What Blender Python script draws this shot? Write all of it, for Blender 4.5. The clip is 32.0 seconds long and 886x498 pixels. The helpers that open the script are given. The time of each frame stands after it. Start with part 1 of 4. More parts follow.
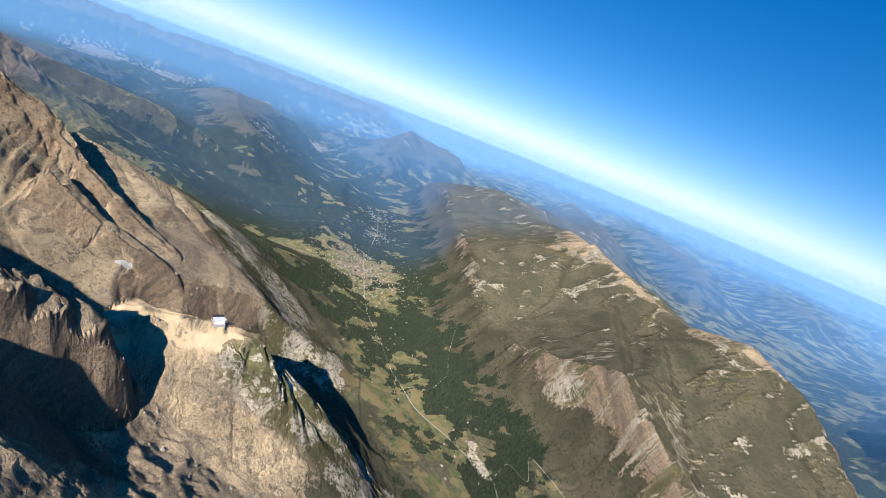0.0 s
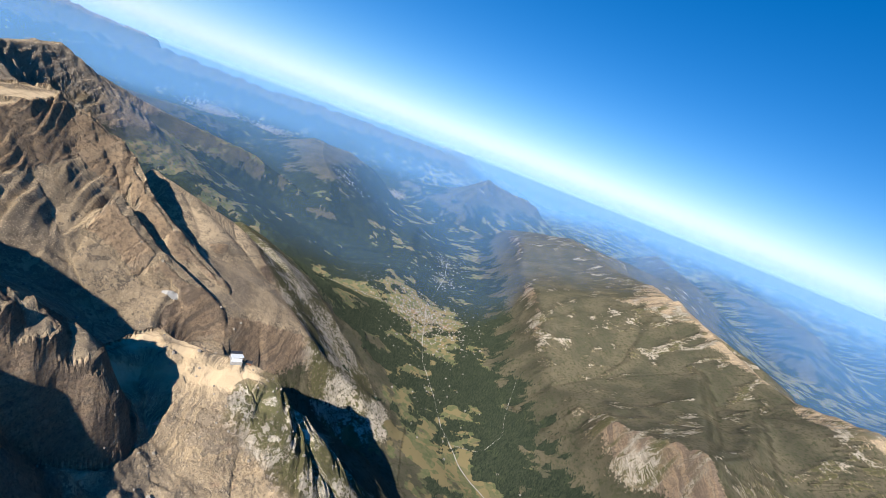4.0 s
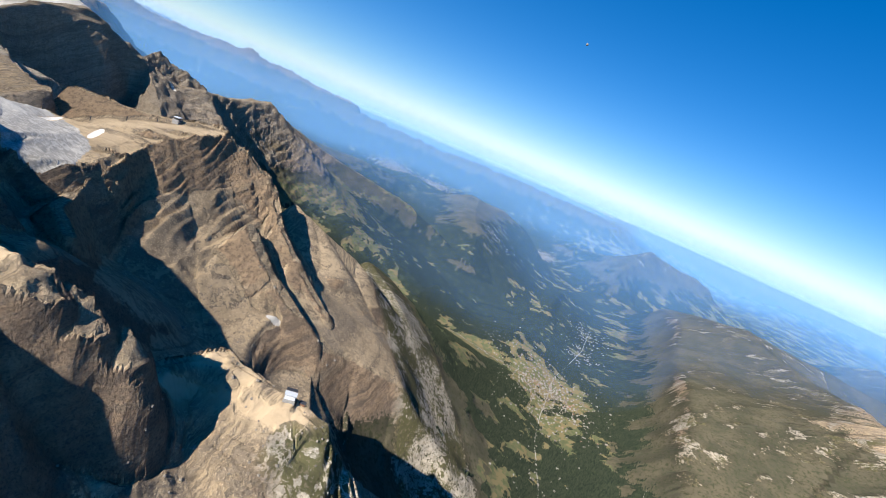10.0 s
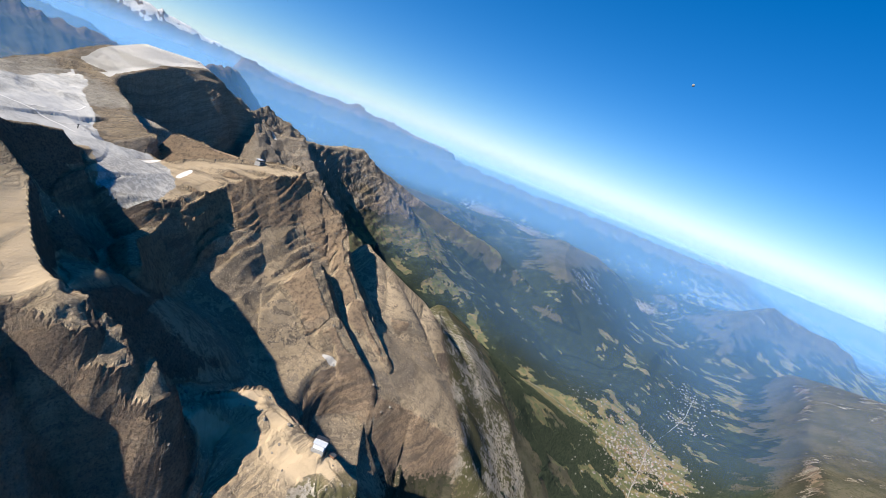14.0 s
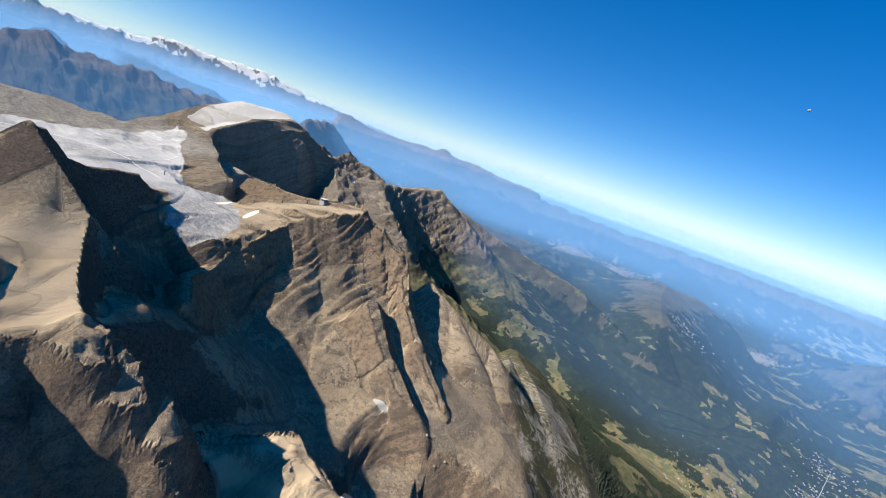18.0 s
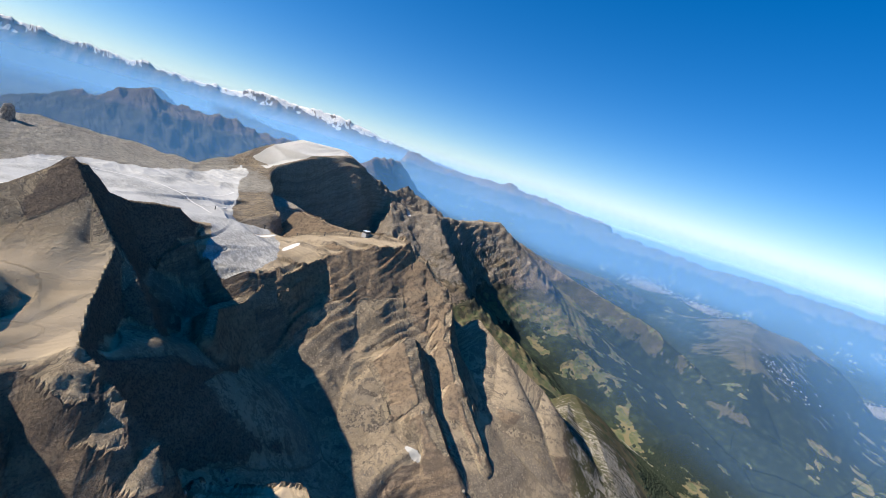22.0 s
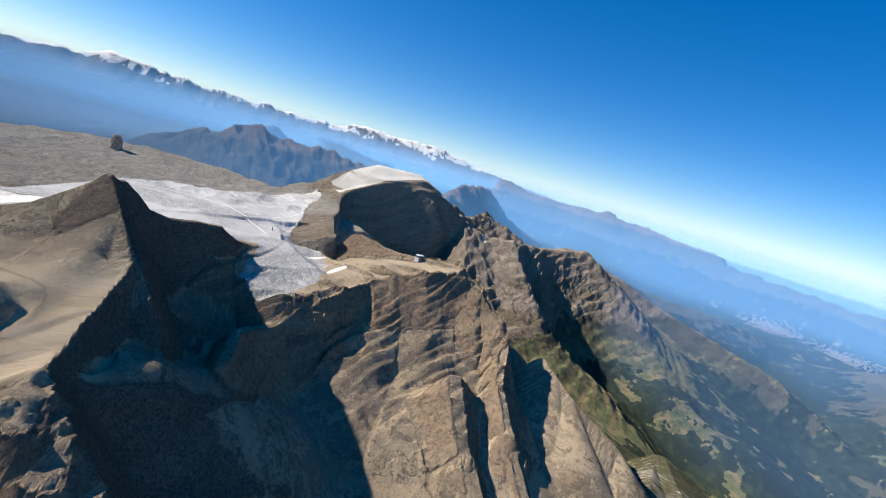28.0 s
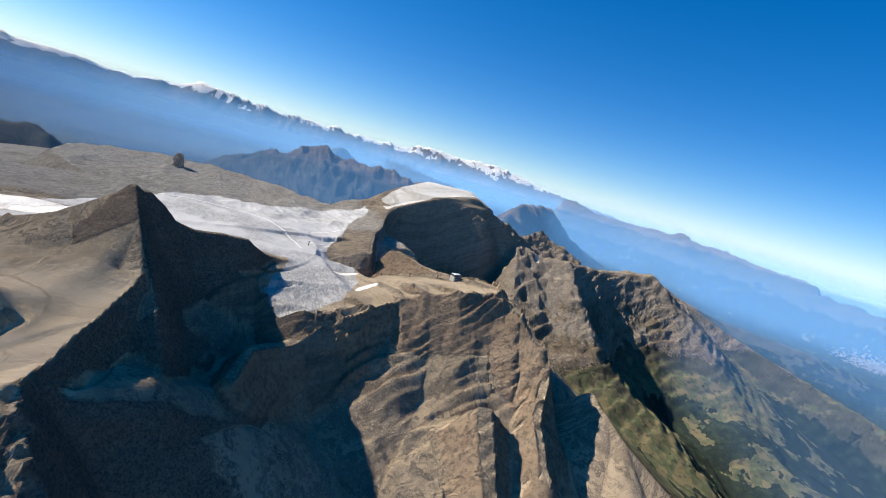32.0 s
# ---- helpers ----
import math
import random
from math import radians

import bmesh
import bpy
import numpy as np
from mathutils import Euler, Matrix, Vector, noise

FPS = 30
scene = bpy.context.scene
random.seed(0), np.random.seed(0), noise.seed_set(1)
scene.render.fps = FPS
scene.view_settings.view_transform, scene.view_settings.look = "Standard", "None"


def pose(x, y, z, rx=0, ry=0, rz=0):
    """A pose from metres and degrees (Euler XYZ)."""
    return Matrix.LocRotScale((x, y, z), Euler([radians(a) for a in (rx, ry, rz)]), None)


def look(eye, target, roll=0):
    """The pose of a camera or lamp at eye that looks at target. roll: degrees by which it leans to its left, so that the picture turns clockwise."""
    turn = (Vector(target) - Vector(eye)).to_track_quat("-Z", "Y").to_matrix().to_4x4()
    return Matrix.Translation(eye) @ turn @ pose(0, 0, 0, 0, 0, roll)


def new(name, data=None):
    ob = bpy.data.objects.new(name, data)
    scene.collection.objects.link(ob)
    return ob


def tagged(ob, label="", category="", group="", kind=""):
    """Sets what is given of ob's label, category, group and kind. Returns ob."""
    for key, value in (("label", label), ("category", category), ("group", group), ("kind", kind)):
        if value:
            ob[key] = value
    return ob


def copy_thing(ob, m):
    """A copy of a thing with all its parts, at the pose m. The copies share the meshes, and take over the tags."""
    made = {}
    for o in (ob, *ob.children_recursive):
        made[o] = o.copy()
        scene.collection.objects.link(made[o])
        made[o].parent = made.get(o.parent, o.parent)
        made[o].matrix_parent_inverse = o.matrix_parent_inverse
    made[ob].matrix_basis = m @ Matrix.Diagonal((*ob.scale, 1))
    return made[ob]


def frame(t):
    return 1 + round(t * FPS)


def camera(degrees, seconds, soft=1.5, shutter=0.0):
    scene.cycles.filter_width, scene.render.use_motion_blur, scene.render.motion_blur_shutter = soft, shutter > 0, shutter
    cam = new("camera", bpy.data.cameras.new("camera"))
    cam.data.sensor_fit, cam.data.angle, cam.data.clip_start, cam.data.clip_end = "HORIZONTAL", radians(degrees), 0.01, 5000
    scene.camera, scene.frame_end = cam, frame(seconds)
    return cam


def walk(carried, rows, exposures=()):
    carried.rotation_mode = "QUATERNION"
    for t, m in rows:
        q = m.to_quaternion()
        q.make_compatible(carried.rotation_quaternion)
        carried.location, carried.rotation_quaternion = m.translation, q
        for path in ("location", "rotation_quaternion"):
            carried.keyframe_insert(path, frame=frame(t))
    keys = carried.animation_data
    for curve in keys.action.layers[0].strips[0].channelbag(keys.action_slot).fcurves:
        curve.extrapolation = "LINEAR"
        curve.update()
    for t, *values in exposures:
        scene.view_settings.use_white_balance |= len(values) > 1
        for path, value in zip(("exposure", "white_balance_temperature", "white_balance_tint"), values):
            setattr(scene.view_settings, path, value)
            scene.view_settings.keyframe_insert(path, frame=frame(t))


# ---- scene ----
cam = camera(87.14, 32.0, soft=0.5)
PATH = [
    (0, 313.84, 173.59, 358.66, 73.18, -20.76, 75.96),
    (0.5, 311.95, 176.51, 358.26, 73.61, -20.35, 76.98),
    (1, 310.04, 179.42, 357.87, 74.53, -18.87, 78.46),
    (1.5, 308.08, 182.30, 357.52, 74.99, -18.76, 80.27),
    (2, 306.05, 185.14, 357.19, 75.30, -19.07, 81.58),
    (2.5, 303.96, 187.88, 356.93, 75.60, -19.12, 82.34),
    (4.5, 295.22, 198.39, 356.15, 75.23, -20.66, 88.34),
    (5, 292.96, 200.89, 356.02, 74.77, -20.94, 90.45),
    (5.5, 290.65, 203.30, 355.93, 74.19, -22.10, 91.97),
    (6, 288.34, 205.62, 355.89, 74.27, -22.57, 93.09),
    (6.5, 286.04, 207.88, 355.93, 74.76, -22.33, 94.70),
    (7, 283.76, 210.08, 356.06, 74.85, -22.42, 96.95),
    (7.5, 281.49, 212.22, 356.29, 74.61, -22.44, 99.24),
    (8, 279.20, 214.29, 356.59, 74.59, -22.17, 101.15),
    (8.5, 276.87, 216.30, 356.90, 74.50, -22.29, 102.83),
    (9, 274.50, 218.20, 357.19, 74.53, -22.33, 104.37),
    (9.5, 272.10, 219.98, 357.45, 74.93, -22.16, 105.89),
    (10, 269.65, 221.63, 357.67, 75.08, -22.49, 107.69),
    (10.5, 267.11, 223.18, 357.87, 75.62, -22.56, 109.56),
    (11, 264.45, 224.64, 358.06, 76.18, -21.62, 111.03),
    (11.5, 261.70, 226.01, 358.23, 76.76, -21.13, 112.35),
    (12, 258.93, 227.30, 358.36, 76.86, -20.81, 113.70),
    (12.5, 256.15, 228.52, 358.43, 77.04, -20.35, 115.19),
    (13, 253.38, 229.64, 358.46, 76.36, -21.19, 117.17),
    (13.5, 250.62, 230.65, 358.46, 76.00, -21.11, 118.70),
    (14, 247.84, 231.54, 358.46, 75.98, -21.21, 120.01),
    (14.5, 245.00, 232.32, 358.47, 76.53, -20.58, 121.25),
    (16.5, 233.40, 235.08, 358.48, 77.52, -18.94, 126.50),
    (17, 230.49, 235.67, 358.46, 77.36, -18.84, 128.39),
    (17.5, 227.55, 236.14, 358.45, 77.11, -18.69, 129.98),
    (18, 224.59, 236.49, 358.45, 77.27, -18.58, 131.09),
    (18.5, 221.61, 236.73, 358.46, 77.49, -18.47, 131.96),
    (19, 218.63, 236.88, 358.48, 77.81, -18.21, 133.01),
    (19.5, 215.69, 236.96, 358.50, 77.99, -17.90, 134.17),
    (20, 212.76, 236.97, 358.53, 78.15, -17.72, 135.35),
    (20.5, 209.87, 236.89, 358.57, 78.38, -17.51, 136.55),
    (21, 206.98, 236.71, 358.61, 78.55, -17.25, 137.69),
    (21.5, 204.07, 236.46, 358.67, 78.68, -17.05, 138.76),
    (22, 201.13, 236.14, 358.74, 78.89, -16.80, 139.76),
    (22.5, 198.16, 235.76, 358.83, 79.08, -16.56, 140.70),
    (23, 195.19, 235.32, 358.92, 79.22, -16.40, 141.58),
    (23.5, 192.21, 234.83, 359.00, 79.43, -16.25, 142.50),
    (24, 189.25, 234.31, 359.05, 79.42, -16.24, 143.48),
    (24.5, 186.29, 233.74, 359.05, 79.58, -15.99, 144.55),
    (25, 183.35, 233.10, 359.02, 79.54, -15.80, 145.69),
    (25.5, 180.47, 232.35, 358.96, 79.55, -15.68, 146.66),
    (27.5, 169.16, 228.84, 358.71, 79.14, -15.92, 150.65),
    (28, 166.36, 227.87, 358.68, 78.98, -15.87, 151.81),
    (28.5, 163.60, 226.82, 358.66, 78.86, -15.90, 152.81),
    (29, 160.89, 225.72, 358.63, 78.78, -16.03, 153.78),
    (29.5, 158.23, 224.58, 358.58, 78.84, -16.04, 154.68),
    (30, 155.60, 223.41, 358.51, 78.92, -16.01, 155.74),
    (30.5, 152.99, 222.21, 358.43, 78.95, -16.02, 156.90),
    (31, 150.37, 220.99, 358.35, 78.88, -16.06, 157.96),
    (31.5, 147.75, 219.74, 358.29, 79.05, -15.82, 158.90),
    (32, 145.15, 218.49, 358.25, 79.26, -15.49, 159.86),
]
walk(cam, [(t, pose(x, y, z, rx, ry, rz)) for t, x, y, z, rx, ry, rz in PATH], exposures=((0, 0.70), (9, 0.74), (19, 0.78), (32, 0.84)))

# ---- world, sun, exposure ----
SUN_AZ, SUN_EL = 115.0, 35.0
world = bpy.data.worlds.new("world")
scene.world = world
world.use_nodes = True
wn = world.node_tree
sky = wn.nodes.new("ShaderNodeTexSky")
sky.sky_type, sky.sun_disc = "NISHITA", False
sky.sun_elevation, sky.sun_rotation = radians(SUN_EL), radians(SUN_AZ)
sky.altitude, sky.air_density, sky.dust_density, sky.ozone_density = 2700, 1.0, 0.0, 5.0
wn.nodes["Background"].inputs["Strength"].default_value = 0.12
deep = wn.nodes.new("ShaderNodeHueSaturation")
deep.inputs["Saturation"].default_value, deep.inputs["Hue"].default_value = 1.5, 0.508
even = wn.nodes.new("ShaderNodeGamma")
even.inputs["Gamma"].default_value = 0.76
wn.links.new(sky.outputs[0], even.inputs["Color"])
wn.links.new(even.outputs[0], deep.inputs["Color"])
wn.links.new(deep.outputs[0], wn.nodes["Background"].inputs["Color"])
to_sun = Vector((math.sin(radians(SUN_AZ)) * math.cos(radians(SUN_EL)), math.cos(radians(SUN_AZ)) * math.cos(radians(SUN_EL)), math.sin(radians(SUN_EL))))
sun_lamp = bpy.data.lights.new("sun", "SUN")
sun_lamp.energy, sun_lamp.angle, sun_lamp.color = 5.0, radians(0.53), (1.0, 0.93, 0.825)
sun = new("sun", sun_lamp)
sun.matrix_world = look(to_sun * 900, (0, 0, 0))


# ---- materials ----
class Shader:
    """A short way to write a node material."""

    def __init__(self, name):
        self.m = bpy.data.materials.new(name)
        self.m.use_nodes = True
        self.t = self.m.node_tree
        self.b = self.t.nodes["Principled BSDF"]
        self.where = self.t.nodes.new("ShaderNodeNewGeometry").outputs["Position"]

    def put(self, value, socket):
        if hasattr(value, "is_output"):
            self.t.links.new(value, socket)
        else:
            socket.default_value = (*value, 1) if isinstance(value, tuple) and len(value) == 3 and len(socket.default_value) == 4 else value

    def noise(self, scale, detail=6, rough=0.55, stretch=None, twist=0.0, at=None):
        n = self.t.nodes.new("ShaderNodeTexNoise")
        n.inputs["Scale"].default_value, n.inputs["Detail"].default_value = scale, detail
        n.inputs["Roughness"].default_value, n.inputs["Distortion"].default_value = rough, twist
        where = at or self.where
        if stretch:
            s = self.t.nodes.new("ShaderNodeMapping")
            s.inputs["Scale"].default_value = stretch
            self.t.links.new(where, s.inputs["Vector"])
            where = s.outputs[0]
        self.t.links.new(where, n.inputs["Vector"])
        return n.outputs["Fac"]

    def attr(self, name):
        a = self.t.nodes.new("ShaderNodeAttribute")
        a.attribute_name = name
        return a.outputs["Fac"]

    def math(self, how, a, b=0.0, c=0.0):
        n = self.t.nodes.new("ShaderNodeMath")
        n.operation = how
        for v, s in zip((a, b, c), n.inputs):
            self.put(v, s)
        return n.outputs[0]

    def step(self, v, a, b):
        n = self.t.nodes.new("ShaderNodeMapRange")
        n.interpolation_type = "SMOOTHSTEP"
        self.put(v, n.inputs["Value"])
        n.inputs["From Min"].default_value, n.inputs["From Max"].default_value = a, b
        return n.outputs[0]

    def mix(self, f, a, b):
        n = self.t.nodes.new("ShaderNodeMix")
        n.data_type = "RGBA"
        self.put(f, n.inputs[0])
        self.put(a, n.inputs[6])
        self.put(b, n.inputs[7])
        return n.outputs[2]

    def bump(self, height, strength, distance):
        n = self.t.nodes.new("ShaderNodeBump")
        n.inputs["Strength"].default_value, n.inputs["Distance"].default_value = strength, distance
        self.put(height, n.inputs["Height"])
        self.t.links.new(n.outputs[0], self.b.inputs["Normal"])

    def done(self, color, rough=0.9, metal=0.0, gloss=0.2):
        self.put(color, self.b.inputs["Base Color"])
        self.put(rough, self.b.inputs["Roughness"])
        self.b.inputs["Diffuse Roughness"].default_value = 1.0 if gloss <= 0.1 else 0.3
        self.b.inputs["Metallic"].default_value = metal
        self.b.inputs["Specular IOR Level"].default_value = gloss
        return self.m


def ground_material():
    s = Shader("mountain_ground")
    fine, mid, broad = s.noise(1.3, 8, 0.66), s.noise(0.22, 6, 0.6), s.noise(0.035, 5, 0.55)
    # beds: thin layers along z, bent by slow noise
    sep = s.t.nodes.new("ShaderNodeSeparateXYZ")
    s.t.links.new(s.where, sep.inputs[0])
    tilt = s.math("MULTIPLY_ADD", sep.outputs[0], 0.42, s.math("MULTIPLY_ADD", sep.outputs[1], -0.10, sep.outputs[2]))
    bent = s.math("MULTIPLY_ADD", s.noise(0.014, 1.5, 0.4), 38.0, s.math("MULTIPLY_ADD", s.noise(0.09, 4, 0.6), 9.0, tilt))
    layers = s.t.nodes.new("ShaderNodeCombineXYZ")
    s.t.links.new(bent, layers.inputs[2])
    s.t.links.new(s.math("MULTIPLY", sep.outputs[0], 0.05), layers.inputs[0])
    s.t.links.new(s.math("MULTIPLY", sep.outputs[1], 0.05), layers.inputs[1])
    beds, thick = s.noise(0.6, 7, 0.72, at=layers.outputs[0]), s.noise(0.12, 4, 0.6, at=layers.outputs[0])
    # streaks that run down the flanks
    down = s.t.nodes.new("ShaderNodeCombineXYZ")
    s.t.links.new(s.math("MULTIPLY_ADD", mid, 6.0, s.attr("run")), down.inputs[0])
    s.t.links.new(s.math("MULTIPLY", s.attr("fall"), 0.07), down.inputs[1])
    streak, runnel = s.noise(0.45, 7, 0.68, at=down.outputs[0]), s.noise(1.7, 5, 0.65, at=down.outputs[0])
    crack, lumps = s.noise(3.2, 9, 0.72), s.noise(0.5, 6, 0.62)
    tan = s.mix(s.step(broad, 0.38, 0.60), (0.37, 0.267, 0.18), (0.48, 0.345, 0.225))
    rock = s.mix(s.step(thick, 0.45, 0.50), (0.29, 0.217, 0.158), tan)
    rock = s.mix(s.step(thick, 0.55, 0.59), rock, s.mix(mid, (0.50, 0.385, 0.265), (0.38, 0.30, 0.22)))
    rock = s.mix(s.math("MULTIPLY", s.step(beds, 0.50, 0.56), 0.34), rock, (0.13, 0.11, 0.094))
    rock = s.mix(s.math("MULTIPLY", s.step(beds, 0.43, 0.37), 0.35), rock, (0.46, 0.36, 0.255))
    rock = s.mix(s.math("MULTIPLY", s.step(fine, 0.55, 0.62), 0.5), rock, (0.12, 0.10, 0.085))
    rock = s.mix(s.math("MULTIPLY", s.step(crack, 0.57, 0.66), 0.6), rock, (0.50, 0.41, 0.31))
    pale = s.mix(s.step(mid, 0.38, 0.62), (0.55, 0.485, 0.385), (0.67, 0.605, 0.50))
    pale = s.mix(s.math("MULTIPLY", s.step(beds, 0.50, 0.57), 0.55), pale, (0.34, 0.30, 0.245))
    block = s.t.nodes.new("ShaderNodeTexVoronoi")
    block.feature = "DISTANCE_TO_EDGE"
    block.inputs["Scale"].default_value = 0.42
    s.t.links.new(s.where, block.inputs["Vector"])
    pale = s.mix(s.math("MULTIPLY", s.step(s.math("MULTIPLY_ADD", fine, 0.18, block.outputs["Distance"]), 0.13, 0.08), 0.35), pale, (0.18, 0.165, 0.14))
    pale = s.mix(s.math("MULTIPLY", s.step(runnel, 0.55, 0.63), 0.45), pale, (0.24, 0.215, 0.155))
    tuft = s.noise(0.75, 8, 0.7, at=down.outputs[0])
    pale = s.mix(s.math("MULTIPLY", s.step(sep.outputs[2], 262, 248), s.step(s.math("MULTIPLY_ADD", broad, 0.6, tuft), 0.76, 0.82)), pale, s.mix(fine, (0.10, 0.098, 0.045), (0.18, 0.165, 0.085)))
    vein = s.step(s.math("ABSOLUTE", s.math("SUBTRACT", s.noise(0.30, 7, 0.62, at=down.outputs[0]), 0.5)), 0.035, 0.006)
    joint = s.step(s.math("ABSOLUTE", s.math("SUBTRACT", s.noise(0.16, 9, 0.66, twist=0.6), 0.5)), 0.028, 0.006)
    rock = s.mix(s.math("MULTIPLY", s.math("MAXIMUM", vein, joint), 0.42), rock, (0.105, 0.085, 0.07))
    warm = s.mix(s.step(s.math("MULTIPLY_ADD", crack, 0.5, lumps), 0.68, 0.86), (0.54, 0.385, 0.24), (0.33, 0.24, 0.16))
    rock = s.mix(s.math("MULTIPLY", s.attr("ochre"), 0.55), rock, warm)
    # dark rock colour that also carries the shade painted in the cirque
    shale_shade = s.mix(s.step(s.math("MULTIPLY_ADD", crack, 0.7, fine), 0.78, 0.96), (0.27, 0.20, 0.148), (0.115, 0.092, 0.075))
    rock = s.mix(s.math("MULTIPLY", s.attr("shale_shade"), 0.8), rock, shale_shade)
    rock = s.mix(s.attr("pale"), rock, pale)
    scree = s.mix(s.step(broad, 0.38, 0.62), (0.41, 0.315, 0.205), (0.53, 0.41, 0.27))
    scree = s.mix(s.step(streak, 0.49, 0.56), scree, (0.29, 0.232, 0.168))
    scree = s.mix(s.step(runnel, 0.55, 0.61), scree, (0.19, 0.157, 0.12))
    scree = s.mix(s.step(fine, 0.56, 0.62), scree, (0.55, 0.44, 0.31))
    scree = s.mix(s.math("MULTIPLY", vein, 0.55), scree, (0.15, 0.12, 0.09))
    scree = s.mix(s.math("MULTIPLY", s.step(lumps, 0.56, 0.62), 0.35), scree, (0.24, 0.195, 0.15))
    rock = s.mix(s.math("MULTIPLY", s.step(lumps, 0.56, 0.60), 0.3), rock, (0.13, 0.112, 0.098))
    rock = s.mix(s.math("MULTIPLY", s.step(lumps, 0.42, 0.38), 0.3), rock, (0.45, 0.35, 0.25))
    dust = s.mix(s.step(broad, 0.40, 0.60), (0.45, 0.345, 0.22), (0.55, 0.43, 0.285))
    dust = s.mix(s.math("MULTIPLY", s.step(streak, 0.50, 0.60), 0.22), dust, (0.36, 0.27, 0.175))
    dust = s.mix(s.math("MULTIPLY", s.step(fine, 0.62, 0.70), 0.6), dust, (0.30, 0.235, 0.165))
    scree = s.mix(s.attr("sand"), scree, dust)
    grass = s.mix(s.step(broad, 0.40, 0.60), (0.086, 0.082, 0.055), (0.128, 0.112, 0.075))
    grass = s.mix(s.step(s.noise(0.35, 8, 0.7), 0.48, 0.62), grass, (0.062, 0.066, 0.036))
    grass = s.mix(s.step(fine, 0.58, 0.7), grass, (0.19, 0.16, 0.10))
    lush = s.mix(s.step(mid, 0.4, 0.6), (0.10, 0.118, 0.056), (0.15, 0.142, 0.075))
    lush = s.mix(s.step(s.noise(0.09, 3, 0.5), 0.5, 0.53), lush, (0.20, 0.165, 0.085))
    wood = s.mix(s.step(s.noise(0.75, 6, 0.75), 0.35, 0.7), (0.017, 0.025, 0.018), (0.047, 0.058, 0.036))
    wood = s.mix(s.math("MULTIPLY", s.step(s.noise(0.11, 5, 0.6), 0.5, 0.62), 0.5), wood, (0.062, 0.08, 0.038))
    edge = s.math("MULTIPLY_ADD", s.noise(0.30, 8, 0.68), 1.3, -0.65)
    color = s.mix(s.step(s.math("ADD", s.attr("scree"), edge), 0.42, 0.58), rock, scree)
    crisp = s.math("MULTIPLY_ADD", s.noise(0.5, 8, 0.68), 1.5, -0.75)
    color = s.mix(s.step(s.math("ADD", s.attr("grass"), crisp), 0.42, 0.55), color, grass)
    color = s.mix(s.step(s.math("ADD", s.attr("lush"), s.math("MULTIPLY_ADD", s.noise(0.12, 6, 0.6), 1.2, -0.6)), 0.45, 0.55), color, lush)
    color = s.mix(s.step(s.math("ADD", s.attr("wood"), s.math("MULTIPLY_ADD", s.noise(0.13, 9, 0.68), 1.3, -0.65)), 0.47, 0.53), color, wood)
    snow = s.math("ADD", s.attr("snow"), s.math("MULTIPLY_ADD", s.noise(0.4, 7, 0.6), 0.5, -0.25))
    color = s.mix(s.step(snow, 0.45, 0.55), color, s.mix(mid, (0.74, 0.69, 0.62), (0.85, 0.81, 0.75)))
    bright = s.step(snow, 0.45, 0.55)
    soft = s.math("MAXIMUM", s.attr("scree"), s.attr("grass"))
    hard = s.math("MULTIPLY_ADD", s.math("MAXIMUM", soft, s.math("MULTIPLY", s.attr("sand"), 1.18)), -0.8, 1.0)
    lean = s.t.nodes.new("ShaderNodeSeparateXYZ")
    s.t.links.new(s.t.nodes.new("ShaderNodeNewGeometry").outputs["Normal"], lean.inputs[0])
    hard = s.math("MULTIPLY", hard, s.math("MULTIPLY_ADD", s.step(lean.outputs[2], 0.985, 0.85), 0.75, 0.25))
    ledge = s.math("MULTIPLY_ADD", s.step(beds, 0.44, 0.56), 0.4, s.math("MULTIPLY", s.step(thick, 0.43, 0.57), 0.7))
    rough = s.math("ADD", ledge, s.math("MULTIPLY_ADD", lumps, 2.6, s.math("MULTIPLY_ADD", fine, 1.8, s.math("MULTIPLY", crack, 1.0))))
    rough = s.math("MULTIPLY_ADD", s.math("MAXIMUM", vein, joint), -0.5, rough)
    s.bump(s.math("MULTIPLY_ADD", rough, hard, s.math("MULTIPLY_ADD", s.math("MULTIPLY", streak, s.math("MULTIPLY_ADD", s.attr("sand"), -0.75, 1.0)), 1.3, s.math("MULTIPLY", s.math("MULTIPLY_ADD", s.attr("sand"), -0.85, 1.0), s.math("MULTIPLY_ADD", runnel, 0.3, s.math("MULTIPLY", fine, 0.35))))), 1.0, 2.2)
    made = s.done(color, 0.92, 0, 0.1)
    s.put(s.math("SUBTRACT", 1.0, bright), s.b.inputs["Diffuse Roughness"])
    return made


def ice_material():
    s = Shader("glacier_ice")
    lines = s.noise(0.55, 8, 0.68, (1.0, 0.4, 1), 1.4)
    grey = s.mix(s.step(lines, 0.38, 0.64), (0.30, 0.285, 0.255), (0.46, 0.44, 0.40))
    grey = s.mix(s.math("MULTIPLY", s.step(s.noise(0.03, 6, 0.6), 0.40, 0.56), 0.75), grey, (0.57, 0.545, 0.50))
    grey = s.mix(s.step(s.noise(2.0, 6, 0.7), 0.6, 0.7), grey, (0.27, 0.25, 0.225))
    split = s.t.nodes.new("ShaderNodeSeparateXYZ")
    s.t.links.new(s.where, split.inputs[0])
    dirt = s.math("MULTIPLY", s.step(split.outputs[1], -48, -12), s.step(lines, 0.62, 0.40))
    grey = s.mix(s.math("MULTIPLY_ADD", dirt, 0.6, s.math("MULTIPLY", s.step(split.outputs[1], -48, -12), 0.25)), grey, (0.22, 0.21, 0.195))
    s.bump(lines, 0.5, 0.5)
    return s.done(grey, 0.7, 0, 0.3)


